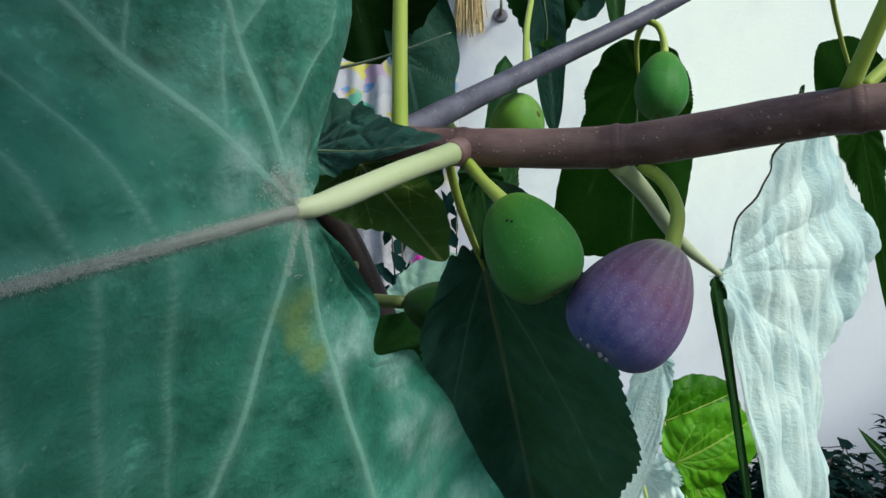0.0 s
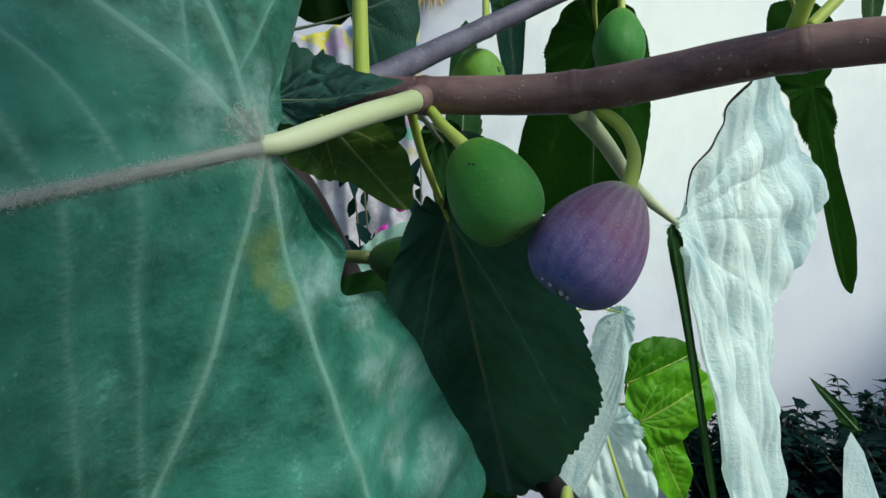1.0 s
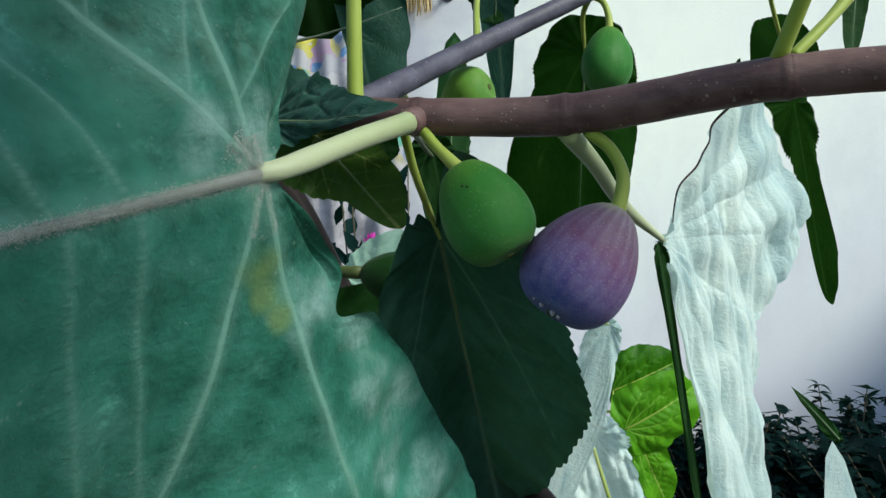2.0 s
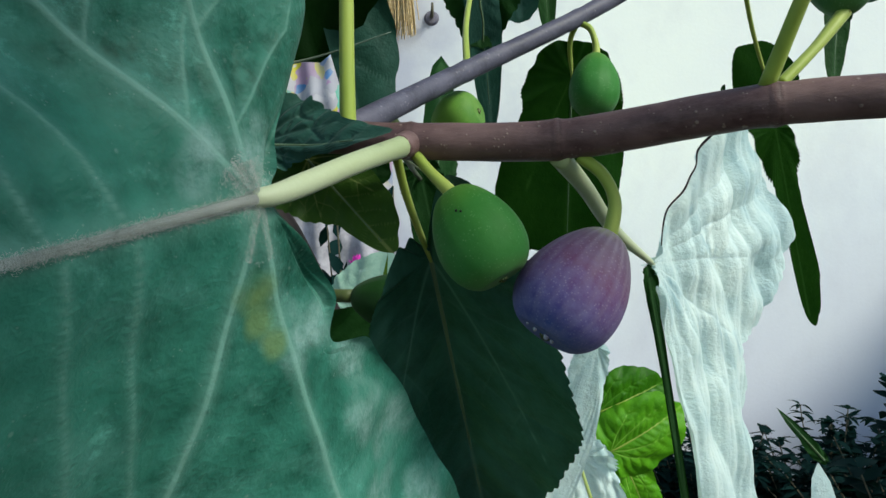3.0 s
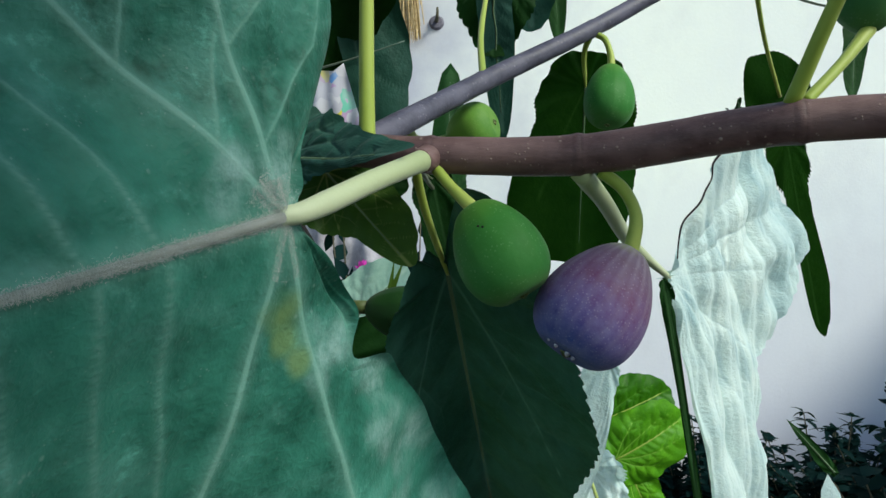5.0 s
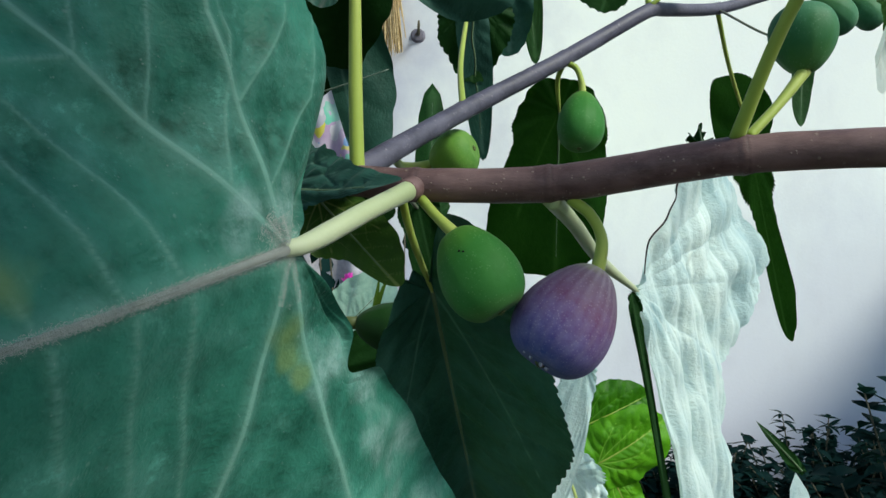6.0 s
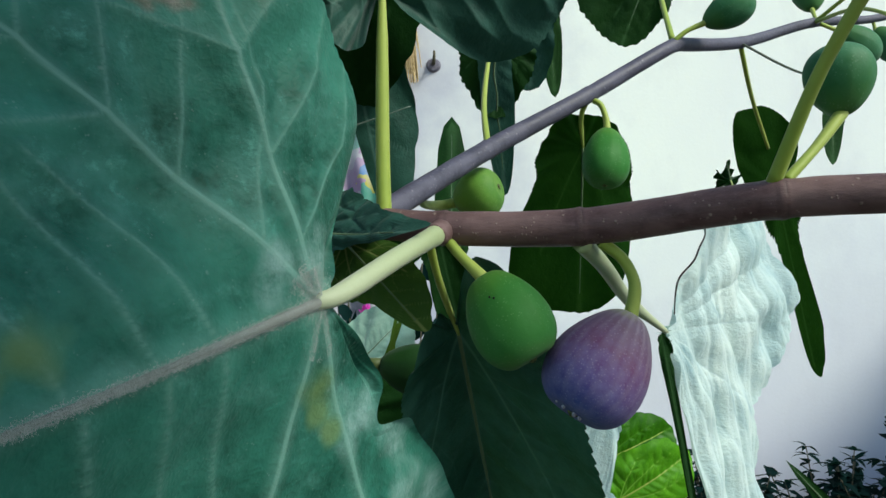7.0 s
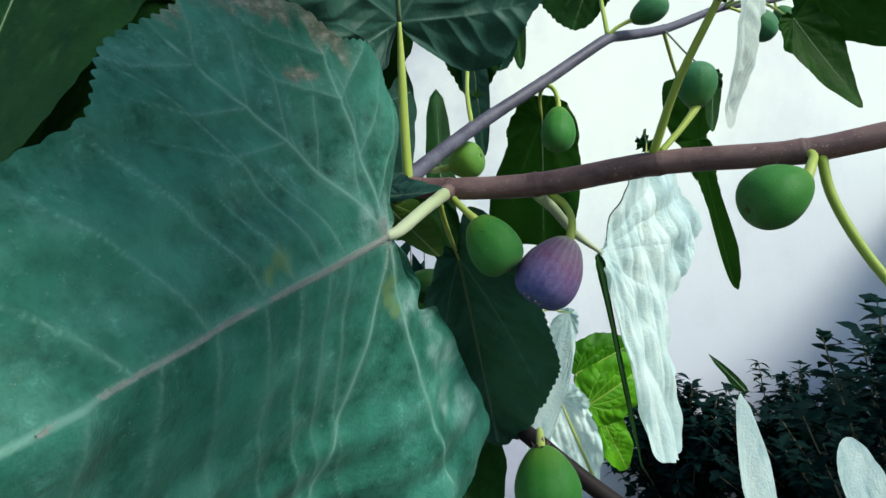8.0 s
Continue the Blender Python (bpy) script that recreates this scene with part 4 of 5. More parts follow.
# leaves at the end of the side branch
fig_leaf(tree, (0.314, 0.43, 1.592), (0.363, 0.425, 1.515), (0.8, 0.1, 0.6), M_MID, ACUTE, 0.098, (-60, -30, 0, 30, 60), 0.004, 60, 12, 0, 0, 0.002, 0.001, (160, 36),
         [(0.312, 0.56, 1.647), (0.31, 0.49, 1.63)], 0.0015, M_STALK, 0.0009, "glossy mid-green fig leaf", 59)
fig_leaf(tree, (0.335, 0.43, 1.622), (0.455, 0.40, 1.575), (0.3, -0.5, 0.7), M_MID, ACUTE, 0.15, (-60, -30, 0, 30, 60), 0.004, 60, 12, 0, 0, 0.002, 0.001, (160, 36),
         [(0.312, 0.56, 1.647), (0.32, 0.49, 1.65)], 0.0015, M_STALK, 0.0009, "broad dark fig leaf", 61)

# unseen leafy end of the main branch, added overhead to shade the large leaf
tube("branch", [(0.335, 0.142, 1.474), (0.375, 0.09, 1.54), (0.33, 0.02, 1.66), (0.20, -0.03, 1.76), (0.09, -0.06, 1.79), (0.03, -0.12, 1.81)], [0.0074, 0.0066, 0.0058, 0.0048, 0.004, 0.003], M_BARK, tree, "unseen branch end added to carry shading leaves", 16, 70, (), 0.006)
for at, to, stalk_at, seed in (((0.034, -0.012, 1.688), (0.140, -0.084, 1.540), (0.09, -0.06, 1.79), 141), ((-0.01, -0.22, 1.76), (-0.05, -0.36, 1.62), (0.03, -0.12, 1.81), 143)):
    fig_leaf(tree, at, to, (0.56, 0.83, 0), M_DARK, OVATE, None, (-70, -36, 0, 36, 70), 0.006, 80, 6, 0, 0, 0.004, 0.002, (200, 40), [stalk_at], 0.0022, M_STALK, 0.0012, "unseen fig leaf added to cast shade on the large leaf", seed)

# small leaves by the fork
fig_leaf(tree, (-0.054, 0.292, 1.4464), (-0.0166, 0.270, 1.4053), (0.765, 0.118, 0.633), M_BACKLIT, ((-180, 0.012), (-150, 0.014), (-105, 0.020), (-72, 0.024), (-35, 0.030), (-14, 0.034), (-8, 0.046), (0, 0.062), (8, 0.056), (15, 0.049), (22, 0.042), (30, 0.033), (44, 0.024), (70, 0.014), (130, 0.012)), 1.0, (-60, -30, 0, 24, 60), 0.006, 40, 0, 0, 0, 0.001, 0.0008, (320, 80),
         [(-0.060, 0.290, 1.452)], 0.0012, M_STALK, 0.0007, "small dark green fig leaf with clear veins", 67, side_tone=0.45, sub=0.010)
fig_leaf(tree, (-0.0675, 0.261, 1.448), (-0.0193, 0.2400, 1.4425), (0.3, 0.2, 0.9), M_TEAL, ((-180, 0.12), (-120, 0.2), (-60, 0.26), (-20, 0.30), (-8, 0.42), (-4, 0.64), (-1, 0.80), (3, 0.96), (7, 0.84), (15, 0.64), (24, 0.56), (38, 0.46), (63, 0.38), (90, 0.34), (150, 0.2)), 0.064, (-40, -20, 0, 20, 40), 0.010, 44, 0, 0, 0, 0.003, 0.0022, (300, 60),
         [(-0.085, 0.30, 1.455)], 0.0012, M_STALK, 0.0009, "small curled blue-green fig leaf with a toothed edge", 71)
fig_leaf(tree, (-0.085, 0.325, 1.455), (-0.020, 0.300, 1.440), (0.2, 0.2, 0.9), M_DARK, OVAL, 0.075, (-40, -20, 0, 20, 40), 0.010, 40, 0, 0, 0, 0.002, 0.001, (200, 36),
         [(-0.095, 0.33, 1.455)], 0.0012, M_STALK, 0.0009, "small dark fig leaf behind the stalk", 72)
stalk_leaf = fig_leaf(tree, (-0.076, 0.44, 1.63), (-0.048, 0.455, 1.48), (1, 0, 0), M_TEAL, ((-180, 0.03), (-100, 0.05), (-60, 0.07), (-30, 0.13), (-12, 0.30), (-6, 0.60), (0, 1.0), (14, 0.80), (30, 0.42), (60, 0.12), (100, 0.06)), 0.155, (-60, -30, 0, 30, 60), 0.008, 60, 0, 0, 0, 0.003, 0.001, (420, 100),
         [(-0.10, 0.40, 1.60)], 0.0014, M_STALK, 0.0016, "blue-green fig leaf hanging behind the stalk", 73, side_tone=0.8, sub=0.03, rib=False, laterals=((0.091, 103, 0.032, -6), (0.094, 46, 0.018, -6), (0.100, 58, 0.036, -8)), lateral_w=0.6)
tube("stem", [(-0.165, 0.430, 1.515), (-0.115, 0.4435, 1.527), (-0.0838, 0.4465, 1.5338), (-0.0575, 0.4465, 1.5414), (-0.029, 0.4452, 1.5505)], [0.0016, 0.0014, 0.0011, 0.0005, 0.0003], M_STALK_GREY, stalk_leaf, "pale stalk running into the leaf", 10, 24)
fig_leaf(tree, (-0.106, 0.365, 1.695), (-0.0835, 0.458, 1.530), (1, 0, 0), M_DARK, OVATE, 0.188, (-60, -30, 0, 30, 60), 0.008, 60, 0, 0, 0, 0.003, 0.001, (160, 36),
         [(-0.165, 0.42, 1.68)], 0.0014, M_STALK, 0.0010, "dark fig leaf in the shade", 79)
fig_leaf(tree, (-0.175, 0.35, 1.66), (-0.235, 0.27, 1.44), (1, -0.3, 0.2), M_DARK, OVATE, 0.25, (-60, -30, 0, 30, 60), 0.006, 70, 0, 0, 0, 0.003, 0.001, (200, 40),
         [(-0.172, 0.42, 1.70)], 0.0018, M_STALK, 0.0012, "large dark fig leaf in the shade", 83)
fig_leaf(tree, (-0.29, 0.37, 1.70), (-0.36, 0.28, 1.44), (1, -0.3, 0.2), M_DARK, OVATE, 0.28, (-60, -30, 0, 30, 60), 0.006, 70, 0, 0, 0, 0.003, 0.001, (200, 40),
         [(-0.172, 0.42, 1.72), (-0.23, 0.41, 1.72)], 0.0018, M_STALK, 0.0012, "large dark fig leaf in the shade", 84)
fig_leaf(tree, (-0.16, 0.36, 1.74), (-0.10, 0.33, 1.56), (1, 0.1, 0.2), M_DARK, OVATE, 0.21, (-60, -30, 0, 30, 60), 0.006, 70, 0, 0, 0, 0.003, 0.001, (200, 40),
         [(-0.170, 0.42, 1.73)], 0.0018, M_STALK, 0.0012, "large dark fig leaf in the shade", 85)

# lower right pale leaves
fig_leaf(tree, (0.328, 0.60, 1.224), (0.287, 0.598, 1.270), (0.6, 0, 0.7), M_DARK, ((-180, 0.004), (-60, 0.005), (-7, 0.03), (0, 0.064), (5, 0.042), (15, 0.02), (60, 0.005)), 1.0, (0,), 0.004, 40, 0, 0, 0, 0.001, 0.0006, (90, 20), None, label="narrow dark half of a folded fig leaf", seed=89)
fig_leaf(tree, (0.346, 0.60, 1.055), (0.322, 0.60, 1.226), (1, 0, 0), M_PALE, ((-180, 0.004), (-90, 0.008), (-22, 0.05), (-8, 0.11), (0, 0.175), (7, 0.12), (20, 0.05), (90, 0.008)), 1.0, (0,), 0.004, 40, 0, 0, 0, 0.001, 0.001, (120, 26),
         [(0.20, 0.36, 1.13), (0.28, 0.50, 1.06)], 0.0014, M_STALK, 0.0008, "narrow pale fig leaf hanging low", 97, rib=False)
fig_leaf(tree, (0.470, 0.60, 1.045), (0.437, 0.60, 1.165), (1, 0, 0), M_PALE, ((-180, 0.006), (-60, 0.012), (-22, 0.045), (0, 0.124), (20, 0.085), (60, 0.03)), 1.0, (-30, 0, 30), 0.004, 40, 0, 0, 0, 0.001, 0.001, (120, 26),
         [(0.20, 0.36, 1.13), (0.36, 0.5, 1.05)], 0.0014, M_STALK, 0.0008, "pale fig leaf hanging low", 101, rib=False)
fig_leaf(tree, (0.112, 0.50, 1.338), (0.080, 0.50, 1.20), (1, 0, 0), M_PALE, ((-180, 0.005), (-60, 0.016), (-18, 0.055), (-3, 0.15), (4, 0.10), (12, 0.055), (40, 0.018), (110, 0.007)), 1.0, (-30, 0, 30), 0.010, 40, 0, 0, 0, 0.003, 0.0015, (140, 30),
         [(0.0383, 0.425, 1.257), (0.045, 0.46, 1.315), (0.085, 0.495, 1.342)], 0.0014, M_STALK, 0.0008, "pale fig leaf behind the dark hanging leaf", 103, rib=False)

fig_leaf(tree, (0.116, 0.60, 1.232), (0.146, 0.61, 1.130), (1, 0, 0.2), M_PALE, ((-180, 0.012), (-120, 0.030), (-70, 0.044), (-40, 0.062), (-15, 0.095), (0, 0.115), (15, 0.085), (40, 0.046), (80, 0.030), (130, 0.020)), 1.0, (-50, -25, 0, 25, 50), 0.014, 40, 18, 0, 0, 0.006, 0.003, (180, 40),
         [(0.098, 0.36, 1.213), (0.105, 0.52, 1.238)], 0.0014, M_STALK, 0.0010, "crumpled pale mint fig leaf on the drooping branch", 107, rib=False, pleats=((0.0022, 0.024), (0.0008, 0.009)))

# figs
fig(tree, (0.0648, 0.2535, 1.4112), (0.0378, 0.2445, 1.3742), 0.0388, M_FIG_PURPLE, "ripe purple fig with a dusty blue bloom and pale specks",
    [(0.0545, 0.257, 1.441), (0.0625, 0.2555, 1.434), (0.0665, 0.254, 1.424)], 0.0024, 3, 0.95, ribs_n=23, blunt=0.36)
ripe = [o for o in tree.children if o.name.startswith("fig") and o.data.materials[0] == M_FIG_PURPLE][0]
for dx, dz, r in ((-0.0095, 0.0030, 0.0008), (-0.0060, -0.0010, 0.0010), (-0.0030, -0.0026, 0.0008), (-0.0115, 0.0055, 0.0005)):
    want = Vector((0.0430 + dx, 0.2420, 1.3742 + dz))
    skin = min(ripe.data.vertices, key=lambda q: (q.co - want).length)
    bmd = bmesh.new()
    bmesh.ops.create_uvsphere(bmd, u_segments=14, v_segments=10, radius=r)
    bmesh.ops.transform(bmd, matrix=Matrix.Translation(skin.co + skin.normal * r * 0.4) @ Matrix.Diagonal((1.0, 0.8, 1.2, 1)), verts=bmd.verts)
    md = bpy.data.meshes.new("sap_drop")
    bmd.to_mesh(md)
    bmd.free()
    md.materials.append(M_DROP)
    md.polygons.foreach_set("use_smooth", [True] * len(md.polygons))
    new("sap_drop", md).parent = ripe
unripe = fig(tree, (0.0060, 0.2505, 1.4280), (0.0245, 0.243, 1.3950), 0.0318, M_FIG_GREEN, "unripe green fig with pale specks",
    [(-0.007, 0.258, 1.443), (-0.0025, 0.255, 1.437)], 0.0022, 5, 0.85, blunt=0.36)
for dx in (0.0, 0.0016):
    skin = min(unripe.data.vertices, key=lambda q: (q.co - Vector((0.0062 + dx, 0.232, 1.4215))).length)
    bmd = bmesh.new()
    bmesh.ops.create_uvsphere(bmd, u_segments=10, v_segments=8, radius=0.00045)
    bmesh.ops.transform(bmd, matrix=Matrix.Translation(skin.co), verts=bmd.verts)
    md = bpy.data.meshes.new("blemish")
    bmd.to_mesh(md)
    bmd.free()
    md.materials.append(M_TRUNK)
    new("blemish", md).parent = unripe
fig(tree, (-0.001, 0.375, 1.474), (0.0235, 0.362, 1.4810), 0.029, M_FIG_LIME, "small bright green fig behind the branch", [(-0.020, 0.306, 1.4690), (-0.018, 0.350, 1.4700), (-0.008, 0.376, 1.4730)], 0.0024, 7)
fig(tree, (0.0945, 0.405, 1.5215), (0.089, 0.394, 1.484), 0.029, M_FIG_GREEN, "small ribbed green fig on the side branch", [(0.0862, 0.410, 1.5425), (0.0915, 0.408, 1.5385), (0.0945, 0.406, 1.528)], 0.0019, 9)
fig(tree, (0.1435, 0.238, 1.4865), (0.1455, 0.243, 1.514), 0.0250, M_FIG_TEAL, "green fig on a stout stem above the branch", [(0.1165, 0.2295, 1.460), (0.1315, 0.234, 1.474)], 0.0020, 11, ribs_n=8)
fig(tree, (0.172, 0.440, 1.602), (0.204, 0.436, 1.617), 0.0255, M_FIG_TEAL, "small green fig standing out from the side branch", [(0.152, 0.442, 1.591), (0.160, 0.441, 1.597)], 0.0017, 13)
fig(tree, (0.320, 0.575, 1.665), (0.325, 0.592, 1.705), 0.030, M_FIG_TEAL, "small green fig on the side branch", [(0.315, 0.56, 1.648)], 0.0017, 15)
fig(tree, (0.335, 0.565, 1.642), (0.372, 0.575, 1.618), 0.032, M_FIG_TEAL, "small green fig below the side branch", [(0.318, 0.56, 1.646)], 0.0017, 17)
fig(tree, (0.390, 0.60, 1.655), (0.415, 0.60, 1.628), 0.026, M_FIG_TEAL, "small green fig at the branch end", [(0.389, 0.60, 1.662)], 0.0015, 19)
fig(tree, (0.420, 0.605, 1.680), (0.450, 0.605, 1.70), 0.026, M_FIG_TEAL, "small green fig at the branch end", [(0.408, 0.60, 1.668)], 0.0015, 21)
fig(tree, (0.1765, 0.182, 1.4360), (0.1405, 0.178, 1.4210), 0.0345, M_FIG_GREEN, "unripe green fig hanging under the branch", [(0.186, 0.201, 1.4525), (0.1865, 0.193, 1.449), (0.1805, 0.185, 1.4425)], 0.0026, 23)
low = fig(tree, (0.0465, 0.31, 1.267), (0.050, 0.30, 1.215), 0.046, M_FIG_GREEN, "unripe green fig on the drooping branch", [(0.0587, 0.38, 1.2453), (0.052, 0.345, 1.268)], 0.0026, 25)
rngd = np.random.RandomState(41)
dv, df = [], []
for i in range(14):
    a = rngd.uniform(0, 6.28)
    at = np.array((0.0465 + 0.004 * math.cos(a), 0.309 + 0.004 * math.sin(a), 1.266))
    o = len(dv)
    d = np.array((math.cos(a) * 0.6, math.sin(a) * 0.6, rngd.uniform(0.3, 1.0))) * rngd.uniform(0.004, 0.008)
    w = np.array((-math.sin(a), math.cos(a), 0)) * 0.0013
    dv += [at - w, at + w, at + 0.6 * d + w * 0.8 + (0, 0, 0.0006), at + 0.6 * d - w * 0.8, at + d]
    df += [(o, o + 1, o + 2, o + 3), (o + 3, o + 2, o + 4)]
link_mesh("scale", dv, df, M_DRIED, low, "dried brown scales round the stem", False)
fig(tree, (-0.0435, 0.345, 1.3855), (-0.009, 0.345, 1.3800), 0.028, M_FIG_SHADE, "green fig, shade painted into its dark skin", [(-0.092, 0.45, 1.404), (-0.072, 0.36, 1.387), (-0.058, 0.35, 1.386)], 0.0028, 27, stem_material=M_STALK_SHADE)
tube("stalk", [(0.193, 0.196, 1.449), (0.1945, 0.192, 1.428), (0.203, 0.178, 1.395), (0.222, 0.15, 1.35), (0.25, 0.11, 1.29)], [0.0028, 0.0026, 0.0024], M_STALK, tree, "yellow-green leaf stalk", 12, 40)


# ---- garden behind ----
def blade_mesh(verts, faces, at, along, up, length, width, bend=0.25):
    """Adds one small pointed leaf of two folded halves to the lists."""
    along, up = unit(along), np.array(up, dtype=float)
    side = np.cross(along, up)
    side = side / (np.linalg.norm(side) + 1e-9)
    nor = np.cross(side, along)
    o = len(verts)
    for u, w in ((0.0, 0.08), (0.3, 0.9), (0.62, 0.8), (1.0, 0.0)):
        c = np.array(at) + along * length * u - nor * length * bend * u * u
        if w == 0.0:
            verts.append(c)
            continue
        verts.extend([c - side * width * w / 2 + nor * width * 0.14 * w, c, c + side * width * w / 2 + nor * width * 0.14 * w])
    faces.extend([(o, o + 1, o + 4, o + 3), (o + 1, o + 2, o + 5, o + 4), (o + 3, o + 4, o + 7, o + 6), (o + 4, o + 5, o + 8, o + 7), (o + 6, o + 7, o + 9), (o + 7, o + 8, o + 9)])


def shrub_leaf_material(name, a, b, glow):
    m = Mat(name)
    n = m.noise(m.coords("Object"), 30.0, 3.0)
    rnd = m.nt.nodes.new("ShaderNodeNewGeometry").outputs["Random Per Island"]
    col = m.mix(m.math("ADD", m.math("MULTIPLY", rnd, 0.7), m.math("MULTIPLY", n, 0.3)), a, b)
    return m.skin(col, 0.7, m.bump(m.noise(m.coords("Object"), 300.0), 0.2, 0.0008), 0.15, glow, 0.03)


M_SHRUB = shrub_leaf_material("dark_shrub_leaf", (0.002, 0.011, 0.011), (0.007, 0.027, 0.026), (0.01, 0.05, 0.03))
M_MINT_LEAF = leaf_material("grey_green_leaf", (0.22, 0.40, 0.32), (0.40, 0.60, 0.50), (0.5, 0.66, 0.56), (0.4, 0.65, 0.5), 0.3, 0.5)


def shrub(name, base, spread, height, count, seed, label, leaf=(0.05, 0.024), lean=(0, 0), material=None, low=0.0):
    """A shrub of many thin stems with leaves set all along their upper parts."""
    rng = np.random.RandomState(seed)
    top = new(name)
    top.location = base
    tagged(top, label, "shrub")
    verts, faces = [], []
    for i in range(count):
        ang, rad = rng.uniform(0, 6.28), spread * math.sqrt(rng.uniform(0.02, 1))
        hz = height * (1 - 0.18 * (rad / spread) ** 2) * rng.uniform(0.84, 1.03)
        end = np.array((rad * math.cos(ang) + lean[0], rad * math.sin(ang) + lean[1], hz))
        mid = end * 0.5 + np.array((-0.2 * end[0], -0.2 * end[1], 0.06))
        pts = [(0.03 * math.cos(ang), 0.03 * math.sin(ang), -0.02), tuple(mid), tuple(end)]
        tube("stem", pts, [0.006, 0.004, 0.0015], M_STEM, top, "", 6, 14)
        c = spline(pts, 40)
        for j in range(int(40 * low) + 8, 40):
            for q in range(4):
                a2 = rng.uniform(0, 6.28)
                d = np.array((math.cos(a2), math.sin(a2), rng.uniform(-0.3, 0.7)))
                blade_mesh(verts, faces, c[j], d, (rng.uniform(-0.4, 0.4), rng.uniform(-0.4, 0.4), 1), leaf[0] * rng.uniform(0.6, 1.2), leaf[1] * rng.uniform(0.7, 1.2), rng.uniform(0.0, 0.5))
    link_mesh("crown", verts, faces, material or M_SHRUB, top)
    return top


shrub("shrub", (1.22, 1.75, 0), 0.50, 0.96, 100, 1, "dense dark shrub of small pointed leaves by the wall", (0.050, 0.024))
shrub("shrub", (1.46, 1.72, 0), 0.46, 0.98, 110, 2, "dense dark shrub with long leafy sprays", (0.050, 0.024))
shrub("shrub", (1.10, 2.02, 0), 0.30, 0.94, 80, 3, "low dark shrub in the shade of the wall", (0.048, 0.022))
# Extra shrub, added as a stand-in for shade on the wall's foot.
shrub("shrub", (0.80, 2.12, 0), 0.26, 0.90, 70, 8, "low dark shrub added in place of the shaded wall foot", (0.050, 0.024))
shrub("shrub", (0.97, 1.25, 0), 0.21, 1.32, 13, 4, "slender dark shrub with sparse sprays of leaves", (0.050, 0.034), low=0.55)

# young lime-green plant
lime = new("young_plant")
lime.location = (0.25, 1.07, 0)
tagged(lime, "young plant with crinkled lime-green leaves", "plant")
LB = np.array((0.25, 1.07, 0))


def lime_leaf(hub, tip, side, scale, stem_from, seed, label="", fold=0.0, radii=OVATE, material=None):
    return fig_leaf(lime, np.array(hub) - LB, np.array(tip) - LB, side, material or M_LIME, radii, scale, (-52, -26, 0, 26, 52), 0.006, 40, fold, -2.0, -7.0, 0.003, 0.0034, (240, 60),
                    [np.array(stem_from) - LB], 0.0022, M_STALK, 0.0016, label, seed, sub=0.012, quilt=0.045, rib_material=M_STALK, vein_bend=-0.25)


tube("stem", [(0, 0, -0.02), (-0.03, 0.02, 0.5), (-0.06, 0.0, 0.95), (-0.055, -0.01, 1.145)], [0.007, 0.005, 0.0035], M_STALK, lime, "green upright stem", 10, 40)
tube("stem", [(-0.055, -0.01, 1.130), (-0.02, -0.015, 1.134), (0.02, -0.015, 1.132)], [0.003, 0.0022, 0.0016], M_STALK, lime, "", 8, 16)
lime_leaf((0.246, 1.035, 1.112), (0.360, 1.020, 1.172), (-0.40, -0.1, 0.9), 0.128, (0.235, 1.055, 1.134), 5, "crinkled lime-green leaf", 16, LIMB)
lime_leaf((0.238, 1.08, 1.160), (0.345, 1.07, 1.206), (-0.4, 0.1, 0.9), 0.118, (0.235, 1.06, 1.134), 6, "folded lime leaf, shade painted into its colour", 20, LIMB, M_LIME_SHADE)
lime_leaf((0.325, 1.09, 1.148), (0.370, 1.08, 1.118), (0.5, 0.1, 0.8), 0.055, (0.27, 1.055, 1.134), 7, "small lime-green leaf", 10)
lime_leaf((0.268, 1.05, 1.091), (0.318, 1.04, 0.985), (0.9, 0.1, 0.3), 0.118, (0.235, 1.055, 1.132), 8, "drooping lime-green leaf", 24, OVAL)
lime_leaf((0.206, 1.04, 1.100), (0.257, 1.03, 1.005), (0.9, 0.1, 0.3), 0.108, (0.198, 1.06, 1.131), 9, "olive leaf with a browned tip", 25, OVAL, M_OLIVE)
lime_leaf((0.203, 1.06, 1.150), (0.209, 1.05, 1.172), (1, 0, 0), 0.028, (0.196, 1.06, 1.130), 10, "small unfolding leaf", 20)

# flowering plant seen between the leaves
flower_plant = new("flowering_plant")
flower_plant.location = (-0.15, 1.18, 0)
tagged(flower_plant, "thin flowering plant with magenta blooms", "plant")
rngf = np.random.RandomState(12)
fv, ff = [], []
for i in range(9):
    x, y, z = -0.16 + 0.036 * i + rngf.uniform(-0.012, 0.012), rngf.uniform(-0.12, 0.10), rngf.uniform(1.32, 1.60)
    pts = [(0.2 * x, 0.2 * y, -0.02), (0.6 * x + 0.02, 0.6 * y, 0.6 * z), (x, y, z)]
    tube("stem", pts, [0.004, 0.003, 0.0012], M_STEM, flower_plant, "", 6, 16)
    c = spline(pts, 30)
    for j in np.linspace(15, 29.4, 24).astype(int):
        a2 = rngf.uniform(0, 6.28)
        blade_mesh(fv, ff, c[j], (0.6 * math.cos(a2), 0.6 * math.sin(a2), rngf.choice([-1.0, -0.7, 0.8])), (rngf.uniform(-0.5, 0.5), -1, 0.2), rngf.uniform(0.035, 0.075), rngf.uniform(0.016, 0.030), 0.35)
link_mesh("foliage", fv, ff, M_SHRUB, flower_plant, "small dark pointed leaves")


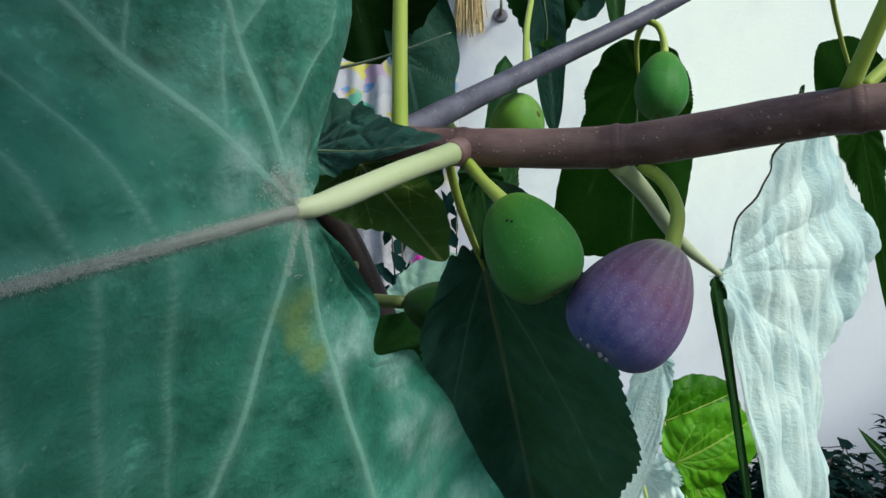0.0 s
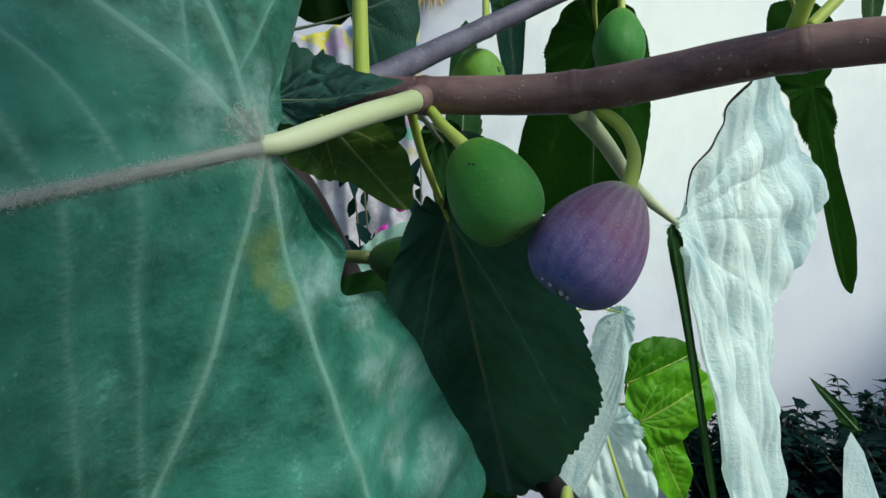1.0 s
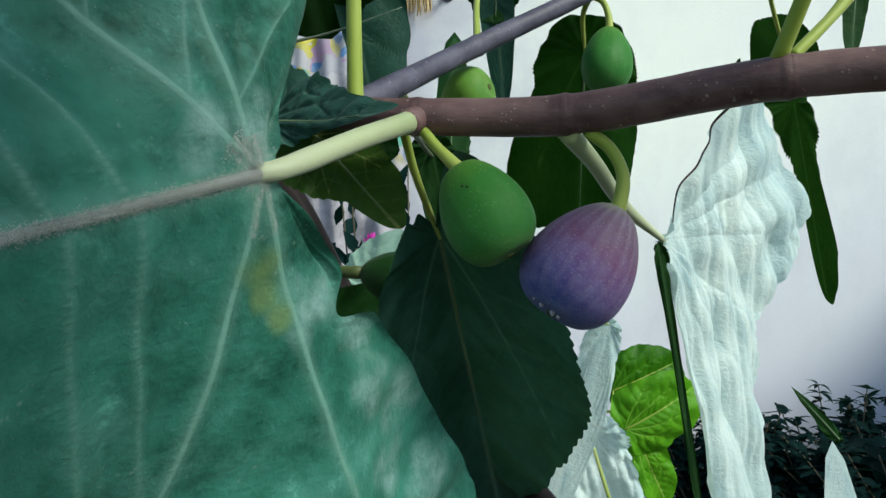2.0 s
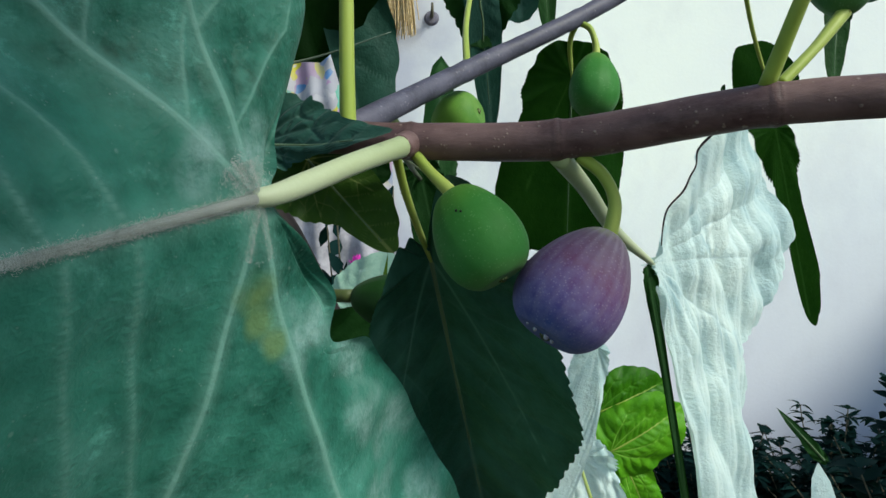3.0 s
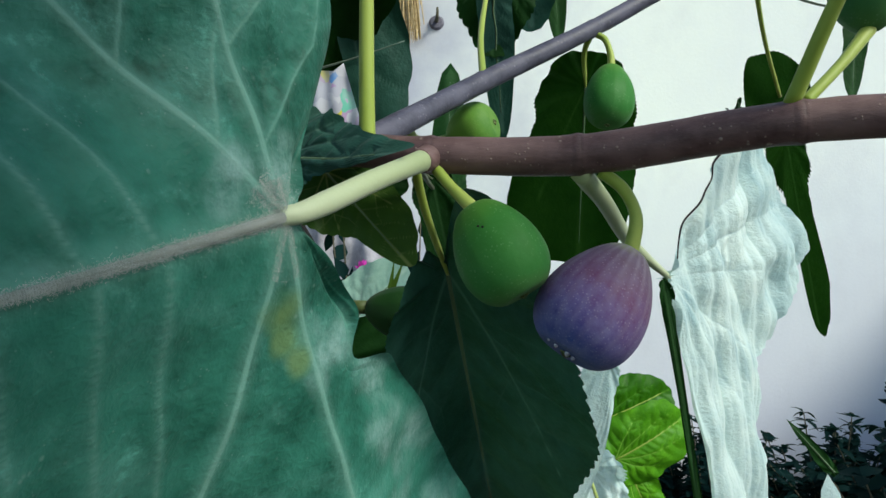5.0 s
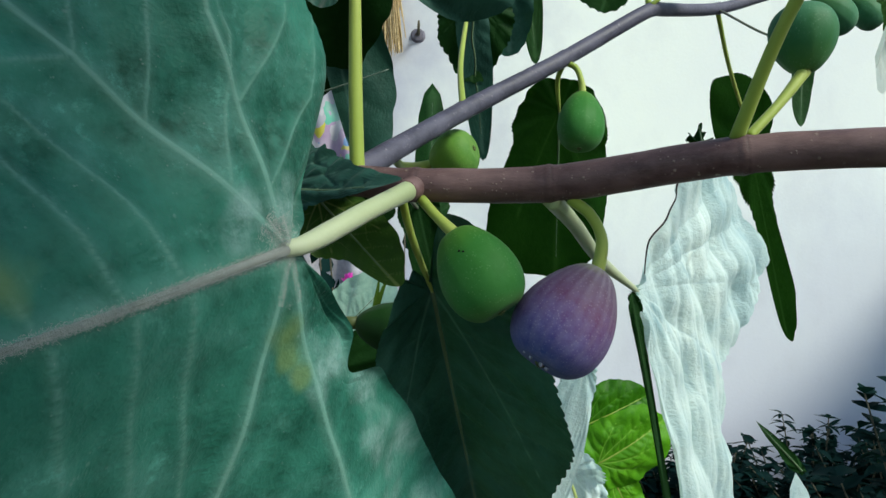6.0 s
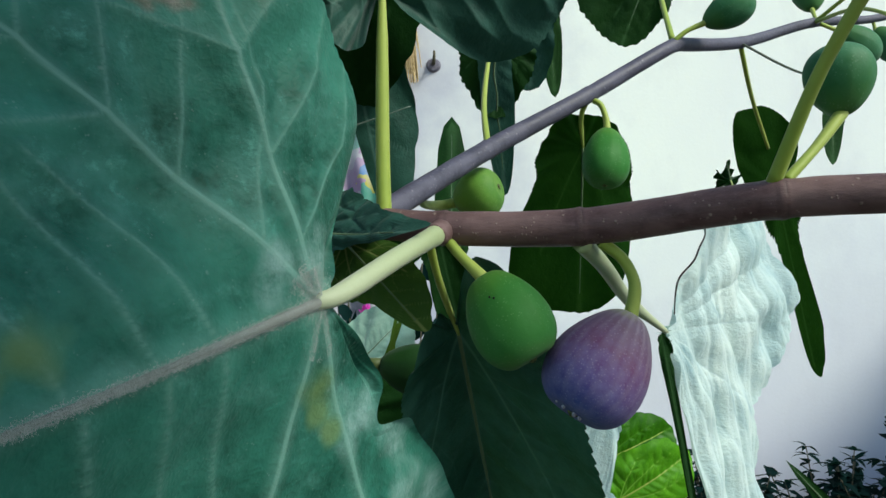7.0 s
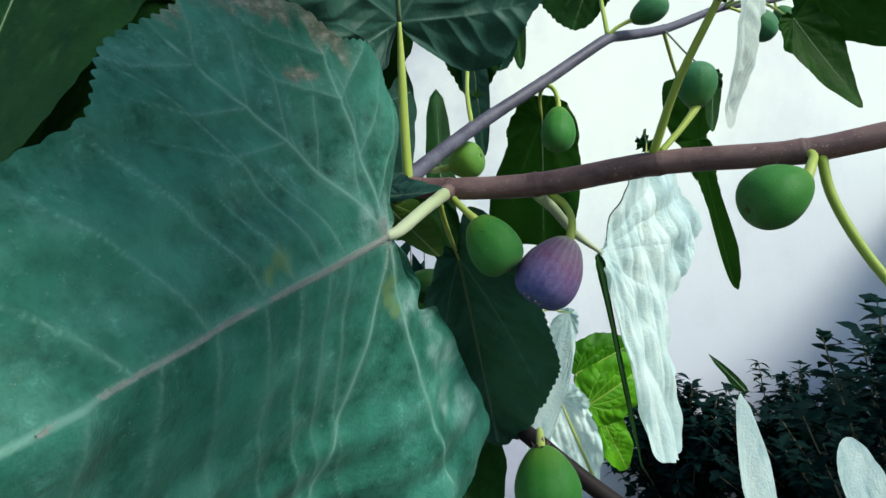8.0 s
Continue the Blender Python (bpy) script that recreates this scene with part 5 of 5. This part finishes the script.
def mint_leaf(hub, tip, side, scale, seed):
    fig_leaf(flower_plant, hub, tip, side, M_MINT_LEAF, ROUND, scale, (-70, -36, 0, 36, 70), 0.008, 40, 14, 0, -4.0, 0.004, 0.0018, (160, 36), [(0.02, -0.06, hub[2] - 0.08)], 0.0016, M_STALK, 0.0012, "broad grey-green leaf", seed)


for hub, tip, side, scale, seed in (((0.020, -0.20, 1.330), (0.105, -0.22, 1.412), (-0.6, 0.1, 0.7), 0.105, 3), ((0.030, -0.12, 1.300), (-0.045, -0.14, 1.372), (0.6, 0.1, 0.7), 0.085, 4), ((0.090, -0.16, 1.270), (0.155, -0.18, 1.345), (-0.6, 0.1, 0.6), 0.080, 6)):
    mint_leaf(hub, tip, side, scale, seed)
for x0, x1, z1 in ((0.045, 0.098, 1.425), (0.060, 0.080, 1.415)):
    gv, gf = [], []
    blade_mesh(gv, gf, (x0, -0.25, 1.30), (x1 - x0, -0.02, z1 - 1.30), (0.2, -1, 0.1), z1 - 1.30, 0.010, 0.05)
    link_mesh("blade", gv, gf, M_OLIVE, flower_plant, "slim yellow-green blade")


def bloom(at, size, seed):
    rng = np.random.RandomState(seed)
    verts, faces = [], []
    for i in range(16):
        a2 = 6.28 * i / 16 * 2.4
        e = 0.15 + 1.1 * i / 16
        blade_mesh(verts, faces, at, (math.cos(a2) * math.cos(e), math.sin(a2) * math.cos(e), math.sin(e)), (0, 0, 1), size * rng.uniform(0.8, 1.1), size * 0.7, -0.3)
    link_mesh("flower", verts, faces, M_PETAL, flower_plant, "magenta flower")


for at, size, seed in (((0.027, -0.18, 1.392), 0.019, 1), ((0.050, -0.18, 1.428), 0.013, 2), ((0.050, -0.18, 1.434), 0.010, 3), ((-0.01, -0.10, 1.360), 0.012, 4)):
    bloom(at, size, seed)


# printed cloth on the wall
def cloth_material():
    m = Mat("printed_cloth")
    ob = m.coords("Object")
    warp = m.node("ShaderNodeTexNoise", Vector=ob, Scale=11.0)
    bent = m.nt.nodes.new("ShaderNodeVectorMath")
    bent.operation = "MULTIPLY_ADD"
    m.put(bent.inputs[0], warp.outputs["Color"])
    bent.inputs[1].default_value = (0.16, 0.16, 0.16)
    m.put(bent.inputs[2], ob)
    v = m.node("ShaderNodeTexVoronoi", Vector=bent.outputs[0], Scale=17.0)
    n = m.noise(ob, 9.0, 3.0)
    pick = m.nt.nodes.new("ShaderNodeSeparateColor")
    m.nt.links.new(v.outputs["Color"], pick.inputs[0])
    r = m.ramp(pick.outputs[0], [(0.0, (0.36, 0.36, 0.42)), (0.30, (0.44, 0.44, 0.48)), (0.48, (0.50, 0.46, 0.05)), (0.68, (0.06, 0.22, 0.50)), (0.80, (0.36, 0.24, 0.40)), (0.92, (0.12, 0.40, 0.30))])
    r.node.color_ramp.interpolation = "CONSTANT"
    col = m.mix(m.ramp(n, [(0.4, 0.0), (0.6, 0.5)]), r, (0.46, 0.46, 0.50))
    part = m.nt.nodes.new("ShaderNodeSeparateXYZ")
    m.nt.links.new(ob, part.inputs[0])
    plain = m.mix(m.ramp(m.noise(ob, 16.0, 5.0, 0.65), [(0.35, 0.0), (0.65, 1.0)]), (0.24, 0.24, 0.27), (0.50, 0.48, 0.53))
    col = m.mix(m.ramp(m.math("SUBTRACT", part.outputs[2], 1.2), [(0.44, 0.0), (0.52, 1.0)]), plain, col)
    return m.skin(col, 0.85, m.bump(m.noise(ob, 400.0), 0.3, 0.001), 0.15)


def cloth(x0, x1, z0, z1, y, material):
    verts, faces, nx, nz = [], [], 56, 60
    for i in range(nx + 1):
        for j in range(nz + 1):
            u, w = i / nx, j / nz
            fold = 0.022 * math.sin(u * 19 + 1.5 * math.sin(w * 3)) * (1 - 0.6 * w) + 0.01 * math.sin(u * 43 + w * 4) + 0.008 * math.sin(w * 31 + 3 * math.sin(u * 8))
            sag = 0.03 * math.sin(math.pi * u * 2) ** 2 * w
            verts.append((x0 + (x1 - x0) * u, y + fold, z0 + (z1 - z0) * w - sag + 0.02 * math.sin(u * 9) * (1 - w)))
    faces = [(i * (nz + 1) + j, (i + 1) * (nz + 1) + j, (i + 1) * (nz + 1) + j + 1, i * (nz + 1) + j + 1) for i in range(nx) for j in range(nz)]
    ob = link_mesh("cloth", verts, faces, material)
    sol = ob.modifiers.new("thickness", "SOLIDIFY")
    sol.thickness = 0.002
    return ob


tagged(cloth(-0.68, -0.17, 1.06, 2.10, 2.33, cloth_material()), "faded printed cloth hanging on the wall", "cloth")


# straw bunch and hook on the wall
def straw_bunch():
    rng = np.random.RandomState(9)
    top = new("straw_bunch")
    top.location = (-0.135, 2.345, 2.62)
    tagged(top, "bunch of dry straw hanging on the wall", "straw bunch")
    verts, faces = [], []
    for i in range(380):
        a, r = rng.uniform(0, 6.28), math.sqrt(rng.uniform(0, 1))
        ln = rng.uniform(0.28, 0.47)
        p0 = np.array((0.008 * r * math.cos(a), 0.008 * r * math.sin(a), 0.0))
        p1 = np.array((0.056 * r * math.cos(a) + rng.uniform(-0.010, 0.010), 0.024 * r * math.sin(a), -ln))
        w = rng.uniform(0.0008, 0.002)
        o = len(verts)
        for u in (0.0, 0.5, 1.0):
            c = p0 + (p1 - p0) * u + np.array((0.006 * math.sin(3 * u + a), 0, 0))
            verts += [c + (-w, 0, 0), c + (w, 0, 0), c + (0, w, 0)]
        for q in (0, 3):
            faces += [(o + q + k, o + q + (k + 1) % 3, o + q + 3 + (k + 1) % 3, o + q + 3 + k) for k in range(3)]
    link_mesh("straw", verts, faces, M_STRAW, top)["kind"] = "stuff"
    tube("tie", [(0.012 * math.cos(t), 0.012 * math.sin(t), -0.03) for t in np.linspace(0, 6.28, 9)], [0.002, 0.002], M_STEM, top, "dark twine", 6, 24)
    tube("loop", [(0, 0, 0), (0.004, 0.02, 0.05), (0, 0.056, 0.07)], [0.0012, 0.0012], M_STEM, top, "", 6, 14)


M_STRAW = plain_material("dry_straw", (0.42, 0.29, 0.12), (0.68, 0.54, 0.30), 80, 0.75, 0.2, 0.001, 0.2)
M_IRON = plain_material("grey_iron", (0.07, 0.065, 0.09), (0.19, 0.18, 0.23), 60, 0.6)
straw_bunch()
hook = new("wall_hook")
hook.location = (-0.03, 2.395, 2.235)
tagged(hook, "small grey iron hook fixed to the wall", "hook")
bmk = bmesh.new()
bmesh.ops.create_cone(bmk, cap_ends=True, segments=20, radius1=0.027, radius2=0.020, depth=0.012, matrix=Matrix.Rotation(radians(90), 4, "X"))
mk = bpy.data.meshes.new("plate")
bmk.to_mesh(mk)
bmk.free()
mk.materials.append(M_IRON)
new("plate", mk).parent = hook
tube("hook", [(0, 0, 0.005), (0.002, -0.035, 0.0), (0.004, -0.05, 0.018), (0.004, -0.045, 0.035)], [0.008, 0.006, 0.004], M_STEM, hook, "dark hook", 10, 20)
